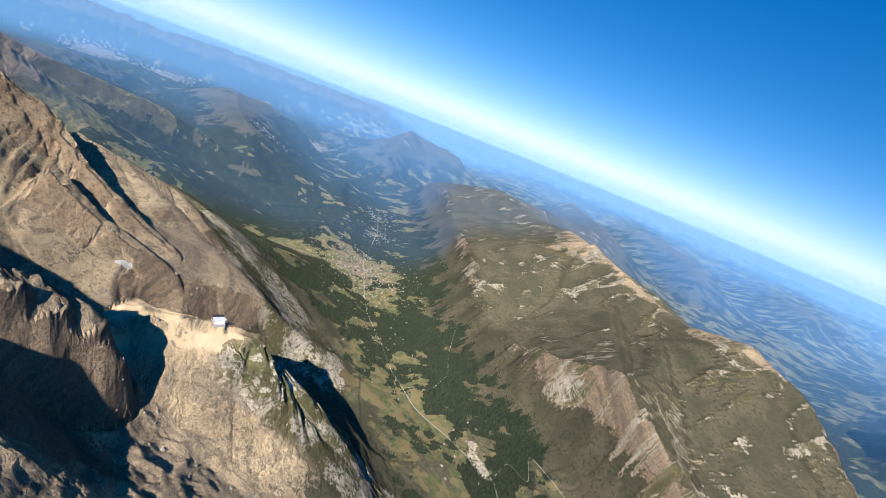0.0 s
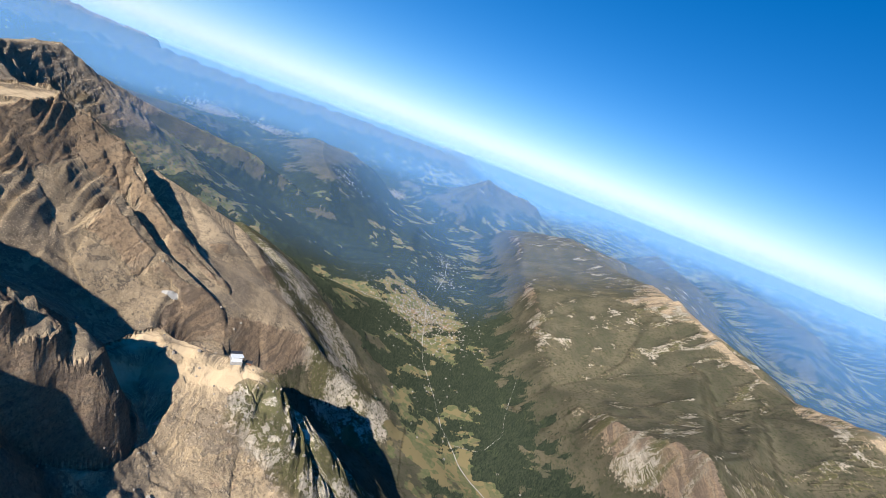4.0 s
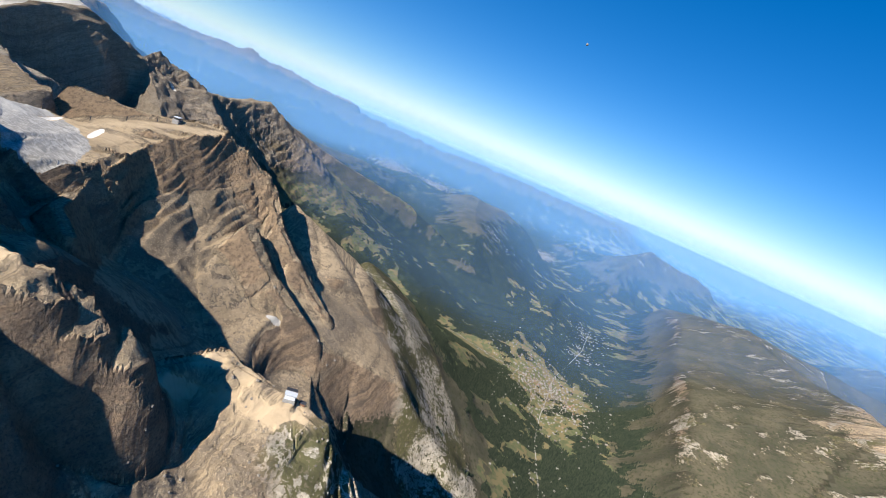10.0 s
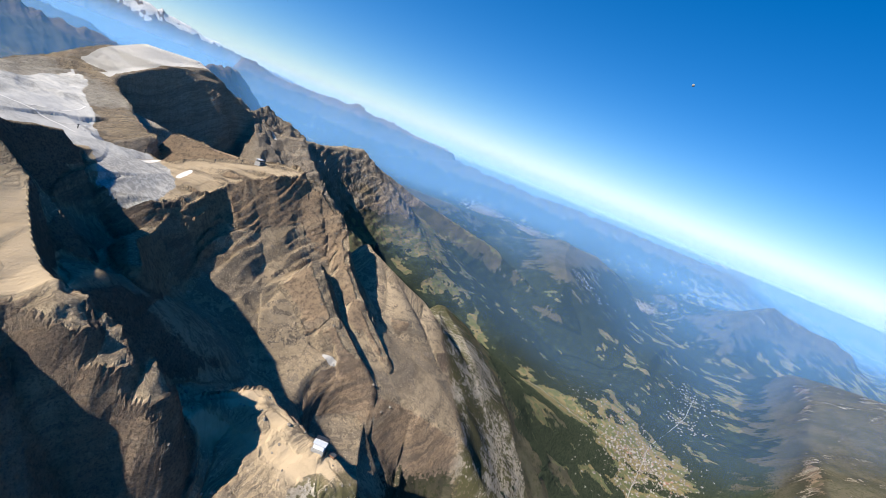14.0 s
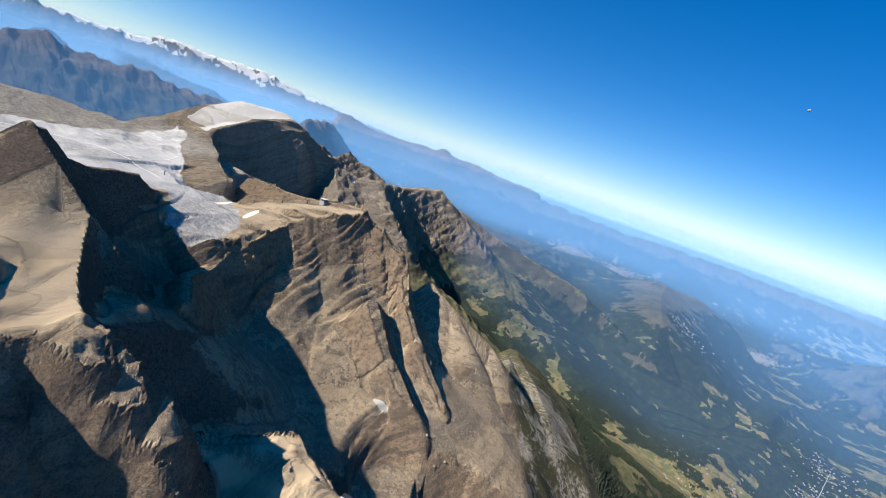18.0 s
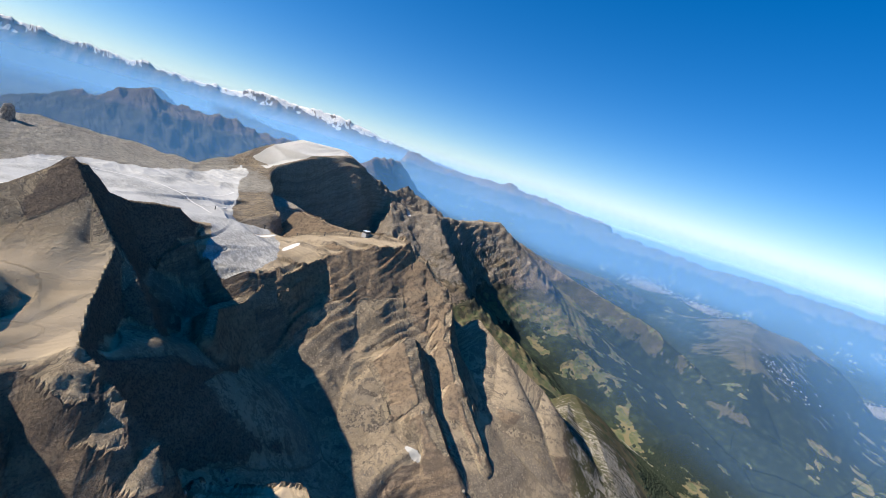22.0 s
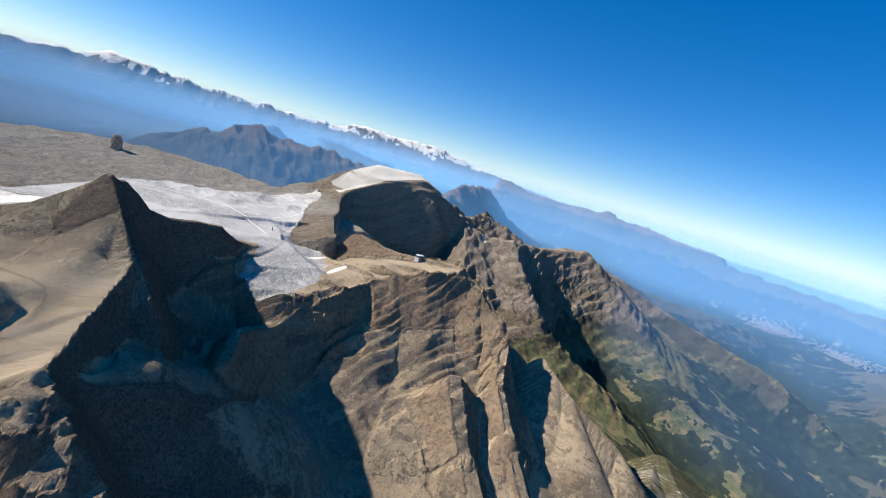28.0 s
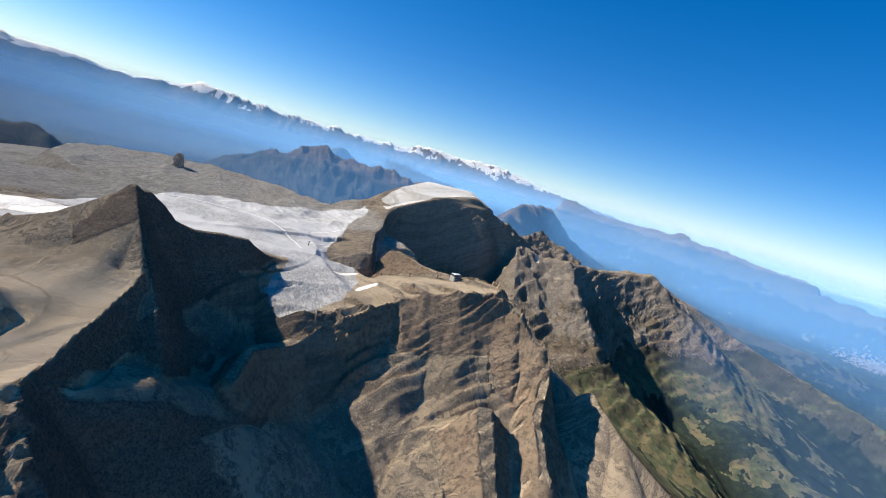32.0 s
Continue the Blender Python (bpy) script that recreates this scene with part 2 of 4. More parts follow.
def haze_material():
    """Haze painted as blue sheets: mostly clear, scattering a little daylight; thickest low down."""
    s = Shader("painted_haze")
    scatter = s.t.nodes.new("ShaderNodeBsdfDiffuse")
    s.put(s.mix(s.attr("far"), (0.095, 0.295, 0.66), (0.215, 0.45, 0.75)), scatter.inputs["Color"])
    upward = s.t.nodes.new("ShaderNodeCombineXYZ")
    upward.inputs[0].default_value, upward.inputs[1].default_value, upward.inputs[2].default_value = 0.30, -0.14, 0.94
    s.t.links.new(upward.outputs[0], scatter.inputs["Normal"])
    clear = s.t.nodes.new("ShaderNodeBsdfTransparent")
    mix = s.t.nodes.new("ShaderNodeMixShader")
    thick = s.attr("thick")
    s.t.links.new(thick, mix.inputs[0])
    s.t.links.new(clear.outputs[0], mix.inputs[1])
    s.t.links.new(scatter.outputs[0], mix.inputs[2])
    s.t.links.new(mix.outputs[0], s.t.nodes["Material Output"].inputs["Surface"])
    return s.m


def simple(name, dark, light, scale, rough=0.85, metal=0.0, gloss=0.3, bump=0.0):
    s = Shader(name)
    grain = s.noise(scale, 6, 0.6)
    if bump:
        s.bump(grain, bump, 0.3)
    return s.done(s.mix(s.step(grain, 0.35, 0.65), dark, light), rough, metal, gloss)


def tree_material():
    s = Shader("spruce_needles")
    pick = s.t.nodes.new("ShaderNodeNewGeometry").outputs["Random Per Island"]
    return s.done(s.mix(pick, (0.016, 0.024, 0.017), (0.044, 0.054, 0.034)), 0.9, 0, 0.1)


def roof_material():
    s = Shader("roof_tiles")
    pick = s.t.nodes.new("ShaderNodeObjectInfo").outputs["Random"]
    old = s.mix(s.step(pick, 0.55, 0.6), (0.15, 0.125, 0.11), (0.30, 0.28, 0.26))
    return s.done(s.mix(s.step(pick, 0.9, 0.92), old, (0.30, 0.16, 0.115)), 0.8)


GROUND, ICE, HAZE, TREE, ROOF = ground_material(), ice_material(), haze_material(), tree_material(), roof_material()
PLASTER = simple("chalet_wall", (0.15, 0.13, 0.115), (0.38, 0.355, 0.325), 0.4)
METAL = simple("pale_metal_sheet", (0.55, 0.58, 0.62), (0.68, 0.70, 0.73), 1.5, 0.4, 0.0, 0.5)
CONCRETE = simple("grey_concrete", (0.26, 0.25, 0.24), (0.36, 0.35, 0.33), 2.0)
STEEL = simple("dark_steel", (0.05, 0.055, 0.06), (0.09, 0.09, 0.10), 2.0, 0.5, 0.6)
GLASS = simple("dark_window", (0.02, 0.025, 0.03), (0.04, 0.045, 0.05), 2.0, 0.15, 0.0, 0.6)
TIMBER = simple("brown_timber", (0.16, 0.08, 0.05), (0.24, 0.13, 0.08), 2.0)
ROCK = simple("grey_rock", (0.17, 0.15, 0.13), (0.36, 0.32, 0.27), 0.7, 0.95, 0, 0.1, 0.6)
MOON = simple("moon_dust", (0.16, 0.16, 0.16), (0.34, 0.335, 0.33), 0.05, 1.0, 0, 0.0)


# ---- relief: one unit is ten metres, z is the height above the sea ----
def lattice(i, j, seed):
    h = (i * 374761393 + j * 668265263 + seed * 1274126177) & 0x7FFFFFFF
    h = ((h ^ (h >> 13)) * 1103515245) & 0x7FFFFFFF
    return ((h ^ (h >> 16)) & 0xFFFF) / 65535.0


def value_noise(x, y, seed):
    i, j = np.floor(x).astype(np.int64), np.floor(y).astype(np.int64)
    u, v = x - i, y - j
    u, v = u * u * u * (u * (u * 6 - 15) + 10), v * v * v * (v * (v * 6 - 15) + 10)
    a, b = lattice(i, j, seed), lattice(i + 1, j, seed)
    c, d = lattice(i, j + 1, seed), lattice(i + 1, j + 1, seed)
    return (a + (b - a) * u) * (1 - v) + (c + (d - c) * u) * v


def fbm(x, y, size, octaves, seed, gain=0.5):
    total, amp, norm = 0.0, 1.0, 0.0
    for k in range(octaves):
        turn = 0.6 + k * 0.9
        px, py = x * math.cos(turn) - y * math.sin(turn), x * math.sin(turn) + y * math.cos(turn)
        total = total + amp * value_noise(px / size + 17.3 * k, py / size - 9.1 * k, seed + k)
        norm += amp
        amp *= gain
        size *= 0.49
    return total / norm * 2 - 1


def ridged(x, y, size, octaves, seed):
    total, amp, norm = 0.0, 1.0, 0.0
    for k in range(octaves):
        turn = 0.3 + k * 1.1
        px, py = x * math.cos(turn) - y * math.sin(turn), x * math.sin(turn) + y * math.cos(turn)
        total = total + amp * (1 - np.abs(2 * value_noise(px / size + 5.7 * k, py / size + 3.3 * k, seed + k) - 1))
        norm += amp
        amp *= 0.5
        size *= 0.5
    return total / norm


def smooth(a, b, v):
    t = np.clip((v - a) / (b - a), 0, 1)
    return t * t * (3 - 2 * t)


def along(line, x, y):
    """Nearest distance to a line of (x, y, z), its z there, the side (+1 to its left) and the way along it."""
    best = np.full(x.shape, 1e9)
    z, side, way = np.zeros(x.shape), np.ones(x.shape), np.zeros(x.shape)
    run = 0.0
    for (ax, ay, az), (bx, by, bz) in zip(line, line[1:]):
        dx, dy = bx - ax, by - ay
        size = math.hypot(dx, dy)
        t = np.clip(((x - ax) * dx + (y - ay) * dy) / (size * size), 0, 1)
        d = np.hypot(x - ax - t * dx, y - ay - t * dy)
        near = d < best
        best = np.where(near, d, best)
        z = np.where(near, az + t * (bz - az), z)
        side = np.where(near, ((y - ay) * dx - (x - ax) * dy) / (size * np.maximum(d, 1e-6)), side)
        way = np.where(near, run + t * size, way)
        run += size
    return best, z, side, way


def drop(d, steep, deep, gentle, fade=0.0):
    """How far a flank has fallen at a distance d: steep down to a depth, then gentler, then flattening."""
    wall = deep / steep
    low = np.maximum(d - wall, 0)
    return np.where(d < wall, d * steep, deep + (gentle * low if not fade else 0.3 * low + (gentle - 0.3) * fade * (1 - np.exp(-low / fade))))


def ridge(x, y, line, left, right, top=0.0):
    """A mountain ridge, the highest of its stretches: left and right are (steep, deep, gentle, fade) flanks; top is half the width of a flat crest."""
    best, run, fall, start = np.full(x.shape, -1e9), np.zeros(x.shape), np.zeros(x.shape), 0.0
    for a, b in zip(line, line[1:]):
        d, z, side, way = along((a, b), x, y)
        d = np.maximum(d - top, 0)
        share = smooth(-0.75, 0.75, side)
        h = z - share * drop(d, *left) - (1 - share) * drop(d, *right)
        if start == 0:
            size = math.hypot(b[0] - a[0], b[1] - a[1])
            h = h - 1.3 * np.maximum(((a[0] - x) * (b[0] - a[0]) + (a[1] - y) * (b[1] - a[1])) / size, 0)
        if b is line[-1]:
            size = math.hypot(b[0] - a[0], b[1] - a[1])
            h = h - 1.3 * np.maximum(((x - b[0]) * (b[0] - a[0]) + (y - b[1]) * (b[1] - a[1])) / size, 0)
        win = h > best
        best = np.where(win, h, best)
        run = np.where(win, start + way + 400 * (share > 0.5), run)
        fall = np.where(win, d, fall)
        start += math.hypot(b[0] - a[0], b[1] - a[1])
    return best, run, fall


def join(a, b, soft):
    """The higher of two reliefs with a rounded hollow between them."""
    k = np.clip(0.5 + 0.5 * (a - b) / soft, 0, 1)
    return b + (a - b) * k + soft * k * (1 - k)


# valley floors, each a line that sinks from pass to mouth
FLOORS = [
    [(420, 420, 128), (200, 360, 136), (70, 340, 134), (-16, 302, 129), (-150, 285, 122), (-300, 300, 116), (-520, 345, 105), (-930, 390, 92), (-1350, 230, 70), (-1800, 20, 46), (-2080, -150, 41)],
    [(-300, 300, 116), (-300, 120, 124), (-294, 20, 134), (-290, -60, 160)],
    [(-1000, -2100, 46), (-1560, -1300, 42), (-1800, -900, 41), (-2060, -560, 41), (-2080, -200, 40), (-2130, 790, 37), (-2900, 1300, 37), (-4800, 1500, 37)],
    [(1600, -1650, 52), (600, -1500, 48), (-300, -1750, 47), (-1000, -2100, 46)],
    [(-900, 3000, 80), (-450, 1500, 100), (-100, 900, 118), (420, 650, 115), (420, 420, 128)],
]

# ridges: line, left flank, right flank, half width of the crest, name of the mountain
PEAK, SPUR, FOLD, MASSIF, SHELF, GREEN, FAR = range(7)
RIDGES = [
    # the pyramid: west ridge down to the ice, north ridge, east ridge
    ([(190, 13, 316.5), (184, 10, 316), (176, 5, 305.5), (166, 1, 302), (156, -4, 301.5), (145, -8, 300), (135, -17, 291), (118, -30, 281)], (0.7, 12, 0.42, 0), (1.5, 60, 0.7, 60), 1.2, PEAK),
    ([(188, 12, 317), (182, 26, 308), (175, 47, 294.5)], (1.6, 55, 0.6, 50), (0.6, 30, 0.6, 0), 0, PEAK),
    ([(175, 47, 294.5), (180, 68, 288), (184, 88, 284), (185, 103, 285)], (1.6, 55, 0.6, 50), (0.15, 5, 0.7, 0), 0, PEAK),
    ([(185, 101, 285), (183, 108, 286), (178, 116, 277), (171, 124, 268), (167, 131, 263)], (1.9, 55, 0.6, 50), (0.6, 5, 3.0, 0), 2, PEAK),
    ([(188, 12, 317), (205, 20, 306), (224, 14, 298)], (0.62, 30, 0.95, 0), (0.6, 40, 0.4, 60), 0, PEAK),
    ([(224, 14, 298), (262, 22, 286), (330, 30, 268), (420, 60, 240)], (0.36, 14, 1.6, 0), (0.6, 40, 0.4, 60), 0, PEAK),
    # rim whose unseen east end is raised to shade the north ridge's flank
    ([(185, 103, 284), (193, 103, 281), (204, 103, 281), (216, 101, 287), (230, 97, 300), (248, 99, 308), (272, 106, 294), (300, 118, 262), (340, 140, 235)], (2.6, 80, 0.9, 0), (0.15, 6, 0.5, 0), 1, PEAK),
    # the spur with the cable station
    ([(156, 118, 246), (146, 122, 244), (131, 130, 247), (129, 158, 246), (129, 176, 241), (124, 190, 226), (112, 216, 195), (96, 250, 168), (86, 280, 148)], (2.2, 38, 0.62, 60), (0.5, 8, 0.85, 0), 4, SPUR),
    # the folded wall under the top station
    ([(56, -68, 294), (48, -35, 295), (34, -12, 298), (16, 2, 299), (8, 20, 293), (0, 37, 283), (1, 46, 276), (9, 58, 266), (14, 66, 259)], (2.8, 55, 0.8, 70), (1.0, 30, 0.8, 0), 2, FOLD),
    ([(104, 14, 279), (88, 6, 284), (72, 0, 288)], (0.25, 6, 0.6, 0), (2.2, 24, 0.8, 130), 8, FOLD),
    ([(72, 0, 288), (56, 0, 293), (40, 2, 296), (16, 2, 299)], (0.25, 6, 0.6, 0), (1.15, 24, 0.8, 130), 8, FOLD),
    ([(141, 60, 267), (136, 44, 272), (118, 26, 267), (104, 14, 278)], (1.3, 18, 0.9, 60), (1.6, 20, 0.9, 60), 2, FOLD),
    ([(-36, 40, 262), (-36, 56, 257), (-39, 69, 252), (-56, 92, 238), (-77, 106, 216), (-130, 77, 212), (-170, 90, 190), (-215, 130, 150)], (1.0, 36, 0.6, 60), (0.55, 20, 0.8, 60), 0, FOLD),
    ([(40, 62, 262), (44, 90, 240), (46, 112, 229), (52, 140, 205), (50, 165, 180), (30, 195, 160)], (0.9, 15, 0.6, 60), (0.8, 12, 0.45, 0), 3, FOLD),
    ([(14, 66, 260), (17, 84, 246), (20, 115, 225), (12, 150, 196), (-2, 185, 166)], (0.9, 16, 0.6, 60), (0.9, 14, 0.6, 0), 2, FOLD),
    # white limestone ribs west of it
    ([(-130, 77, 214), (-100, 118, 207), (-74, 155, 196), (-50, 182, 178), (-33, 197, 161), (10, 225, 146)], (0.55, 30, 0.5, 60), (0.8, 30, 0.6, 60), 3, FOLD),
    # the snow-capped massif and its rock ribs
    ([(74, -60, 290), (62, -110, 293), (44, -165, 294), (34, -200, 297), (18, -222, 303), (-24, -236, 317), (-73, -244, 328), (-98, -238, 316), (-127, -226, 294)], (0.3, 30, 0.5, 0), (4.0, 90, 0.62, 80), 2, MASSIF),
    ([(12, -268, 312), (-32, -272, 332), (-70, -266, 333), (-95, -255, 322)], (0.5, 60, 0.6, 0), (0.5, 14, 4.0, 0), 6, MASSIF),
    ([(-127, -226, 294), (-160, -214, 284), (-187, -206, 287), (-250, -222, 284), (-354, -246, 286), (-420, -300, 270), (-560, -420, 240)], (0.5, 30, 0.5, 0), (0.58, 46, 0.8, 90), 3, MASSIF),
    ([(-187, -206, 287), (-194, -170, 268), (-204, -132, 236), (-213, -96, 198), (-218, -60, 170)], (1.3, 70, 0.6, 80), (0.62, 60, 0.6, 80), 2, MASSIF),
    ([(-354, -246, 286), (-362, -220, 268), (-370, -201, 247), (-378, -162, 215), (-386, -110, 190), (-370, -40, 172), (-352, 20, 150), (-345, 80, 130)], (1.2, 60, 0.6, 80), (0.6, 80, 0.5, 80), 2, MASSIF),
    ([(-420, -300, 270), (-520, -200, 225), (-600, -60, 190), (-608, 6, 165), (-560, 90, 140)], (0.7, 40, 0.5, 80), (0.9, 60, 0.5, 80), 3, MASSIF),
    ([(-150, -276, 286), (-184, -288, 302), (-200, -292, 308), (-213, -286, 299), (-250, -262, 284)], (1.1, 18, 0.7, 0), (1.3, 24, 0.8, 60), 1, MASSIF),
    # the ice shelf: a broad high plateau and its outer rim
    ([(110, -90, 287), (150, -180, 290), (205, -255, 290), (300, -275, 268), (430, -300, 242)], (0.06, 4, 1.2, 0), (0.06, 4, 1.2, 0), 30, SHELF),
    ([(112, -80, 286), (180, -66, 289), (260, -58, 290), (350, -64, 284)], (0.06, 3, 1.0, 0), (0.06, 4, 1.0, 0), 26, SHELF),
    ([(112, -44, 287), (112, -12, 282), (119, 8, 276)], (0.12, 2, 1.5, 0), (0.12, 2, 1.5, 0), 13, SHELF),
    # meadow mountains north of the valley
    ([(520, 330, 165), (330, 385, 186), (200, 420, 205), (65, 438, 226), (-20, 500, 215), (-128, 566, 222), (-238, 586, 258), (-385, 640, 246), (-520, 610, 232), (-658, 597, 236), (-800, 560, 205), (-900, 520, 170)], (0.42, 30, 0.36, 120), (0.7, 60, 0.6, 90), 3, GREEN),
    ([(-238, 586, 260), (-150, 600, 248), (-60, 612, 238), (2, 628, 256), (45, 650, 241), (80, 690, 215), (140, 760, 180)], (0.8, 60, 0.6, 90), (0.45, 40, 0.4, 90), 2, GREEN),
    ([(65, 438, 226), (30, 500, 220), (-40, 560, 225)], (0.6, 60, 0.5, 90), (0.6, 60, 0.5, 90), 3, GREEN),
    ([(-238, 586, 258), (-180, 690, 225), (-120, 800, 180)], (0.6, 60, 0.5, 90), (0.6, 60, 0.5, 90), 3, GREEN),
    # wooded hills to the west
    ([(-560, 90, 150), (-700, 60, 185), (-860, 10, 192), (-1050, -30, 208), (-1180, 40, 190), (-1300, 160, 140)], (0.4, 40, 0.3, 80), (0.4, 60, 0.34, 80), 12, GREEN),
    ([(-560, -420, 240), (-760, -420, 200), (-900, -330, 190), (-1050, -250, 160), (-1250, -300, 110)], (0.5, 60, 0.4, 80), (0.45, 60, 0.35, 80), 6, GREEN),
    ([(-1120, 420, 150), (-1300, 470, 190), (-1417, 526, 222), (-1560, 560, 232), (-1640, 700, 205), (-1750, 820, 200)], (0.7, 60, 0.5, 90), (0.7, 50, 0.35, 90), 4, GREEN),
    ([(-1417, 526, 222), (-1500, 420, 150), (-1520, 268, 128), (-1560, 200, 105)], (0.3, 60, 0.3, 90), (0.3, 50, 0.3, 90), 40, GREEN),
    ([(-658, 597, 236), (-700, 900, 215), (-900, 1100, 200), (-1300, 1200, 205)], (0.5, 60, 0.4, 90), (0.5, 60, 0.4, 90), 4, GREEN),
    ([(160, 860, 150), (40, 1000, 205), (-120, 1150, 215), (-260, 1220, 190), (-420, 1400, 170)], (0.6, 60, 0.4, 90), (0.6, 60, 0.4, 90), 3, GREEN),
    ([(330, 900, 170), (240, 1100, 220), (120, 1300, 205), (60, 1500, 170)], (0.6, 60, 0.4, 90), (0.6, 60, 0.4, 90), 3, GREEN),
    ([(-700, 1300, 150), (-900, 1500, 190), (-1200, 1650, 185), (-1500, 1600, 170)], (0.5, 60, 0.4, 90), (0.5, 60, 0.4, 90), 5, GREEN),
    ([(-200, 1600, 150), (-500, 1800, 180), (-900, 2000, 170), (-1300, 2200, 150)], (0.4, 60, 0.3, 90), (0.4, 60, 0.3, 90), 8, GREEN),
]
RIDGES += [
    # high crests to the south
    ([(-460, -1010, 262), (-286, -1060, 281), (-200, -1080, 284), (-123, -1104, 293), (-60, -1110, 296), (-8, -1123, 305), (40, -1128, 290), (74, -1130, 279), (130, -1130, 262), (182, -1131, 242), (240, -1125, 214), (300, -1122, 182)], (0.5, 90, 0.4, 90), (0.75, 110, 0.5, 120), 2, FAR),
    ([(-60, -1110, 296), (-80, -1010, 245), (-110, -900, 190)], (0.9, 60, 0.6, 80), (0.9, 60, 0.6, 80), 2, FAR),
    ([(74, -1130, 279), (60, -1030, 232), (40, -940, 180)], (0.9, 60, 0.6, 80), (0.9, 60, 0.6, 80), 2, FAR),
    ([(400, -640, 212), (430, -650, 228), (468, -672, 240), (505, -664, 243), (620, -700, 255)], (0.6, 90, 0.5, 90), (0.6, 60, 0.5, 120), 4, FAR),
    ([(-330, -700, 235), (-480, -860, 285), (-594, -997, 305), (-700, -1080, 296), (-850, -1250, 297), (-980, -1400, 250), (-1250, -1560, 150)], (0.9, 90, 0.5, 90), (0.9, 90, 0.5, 120), 2, FAR),
    ([(-1710, -2389, 334), (-1895, -2247, 306), (-2030, -2100, 292), (-2120, -1950, 300), (-2165, -1878, 304), (-2188, -1852, 325), (-2198, -1842, 318), (-2206, -1834, 328), (-2238, -1800, 304), (-2330, -1700, 296), (-2450, -1500, 282), (-2560, -1250, 262)], (0.9, 120, 0.4, 150), (0.7, 120, 0.4, 150), 2, FAR),
    ([(1900, -3400, 392), (1640, -3492, 388), (1444, -3565, 381), (1191, -3642, 350), (1040, -3680, 363), (843, -3720, 372), (700, -3745, 418), (638, -3751, 425), (500, -3765, 408), (406, -3773, 405), (156, -3781, 375), (-188, -3768, 384), (-554, -3720, 376), (-832, -3660, 385), (-1000, -3610, 410), (-1102, -3582, 430)], (0.7, 160, 0.4, 150), (0.7, 140, 0.4, 150), 3, FAR),
    ([(-1102, -3582, 430), (-1190, -3550, 424), (-1286, -3517, 436), (-1400, -3470, 420), (-1518, -3419, 420), (-1600, -3380, 430), (-1668, -3347, 440), (-1780, -3290, 416), (-1874, -3234, 393), (-2100, -3100, 340), (-2500, -2800, 300)], (0.7, 160, 0.4, 150), (0.7, 140, 0.4, 150), 3, FAR),
    ([(-1800, -1350, 120), (-2350, -1100, 235), (-2500, -700, 215), (-2620, -350, 228), (-2760, 100, 224), (-2950, 450, 215), (-3300, 800, 170)], (0.6, 80, 0.4, 120), (0.5, 90, 0.4, 120), 4, FAR),
    ([(-1250, -1900, 180), (-1000, -2500, 220), (-700, -3000, 250)], (0.6, 80, 0.4, 120), (0.6, 90, 0.4, 120), 4, FAR),
    ([(100, -1900, 180), (-200, -2400, 240), (-300, -2900, 270)], (0.6, 80, 0.4, 120), (0.6, 90, 0.4, 120), 4, FAR),
]


def relief(x, y):
    """Heights, and the mountain that each place belongs to."""
    wx = x + 7 * fbm(x, y, 60, 3, 3) * smooth(0, 60, np.hypot(x - 130, y - 150) + 40)
    wy = y + 7 * fbm(x, y, 60, 3, 7)
    wx, wy = x + (wx - x) * 0.45, y + (wy - y) * 0.45
    base = np.full(x.shape, 1e9)
    for line in FLOORS:
        d, z, side, way = along(line, wx, wy)
        base = np.minimum(base, z + 0.16 * np.minimum(np.maximum(d - 8, 0), 420) + 10 * smooth(20, 200, d) * fbm(x, y, 90, 4, 11))
    base = np.minimum(base, 118 + 60 * smooth(400, 1800, np.hypot(x, y)) * (0.6 + fbm(x, y, 500, 4, 19)))
    h, owner, strength = base.copy(), np.full(x.shape, -1), base.copy()
    run, fall = np.zeros(x.shape), np.zeros(x.shape)
    for line, left, right, top, name in RIDGES:
        px, py = [p[0] for p in line], [p[1] for p in line]
        cols = slice(*np.searchsorted(x[0], (min(px) - 800, max(px) + 800)))
        rows = slice(*np.searchsorted(y[:, 0], (min(py) - 800, max(py) + 800)))
        at = (rows, cols)
        r, way, d = ridge(wx[at], wy[at], line, left, right, top)
        win = r > strength[at]
        owner[at], run[at], fall[at] = np.where(win, name, owner[at]), np.where(win, way, run[at]), np.where(win, d, fall[at])
        strength[at] = np.maximum(strength[at], r)
        h[at] = join(r, h[at], 5.0 if name in (PEAK, SPUR, FOLD) else 9.0)
    d, z, side, way = along([(72, 150, 196), (56, 172, 176), (42, 196, 158), (30, 222, 142)], wx, wy)
    h = -join(-h, -(z + 0.15 * d + 0.007 * np.maximum(d - 8, 0) ** 2 + 45 * smooth(20, 80, d)), 6.0)
    for line, wide in zip(FLOORS, (1.15, 1.1, 3.0, 3.0, 1.6)):
        d, z, side, way = along(line, wx, wy)
        u = d / wide
        west = smooth(30, -30, x) * smooth(-260, -200, x) * smooth(290, 250, y) * smooth(40, 80, y)
        south = smooth(110, 30, y) * smooth(-480, -420, x) * smooth(60, -40, x) * smooth(-420, -350, y)
        west = west * (1 - south)
        cut = z + 0.25 * u + south * 0.036 * np.maximum(u - 25, 0) ** 1.6 + (1 - west) * (1 - south) * (0.018 + 0.06 * smooth(350, 400, y) * smooth(-40, 40, x)) * np.maximum(u - 55, 0) ** 2 + west * 0.025 * np.maximum(u - 25, 0) ** 1.6 + 4 * fbm(x, y, 40, 3, 53) * smooth(10, 60, u)
        h = -join(-h, -cut, 8.0)
    return h, owner, run, fall


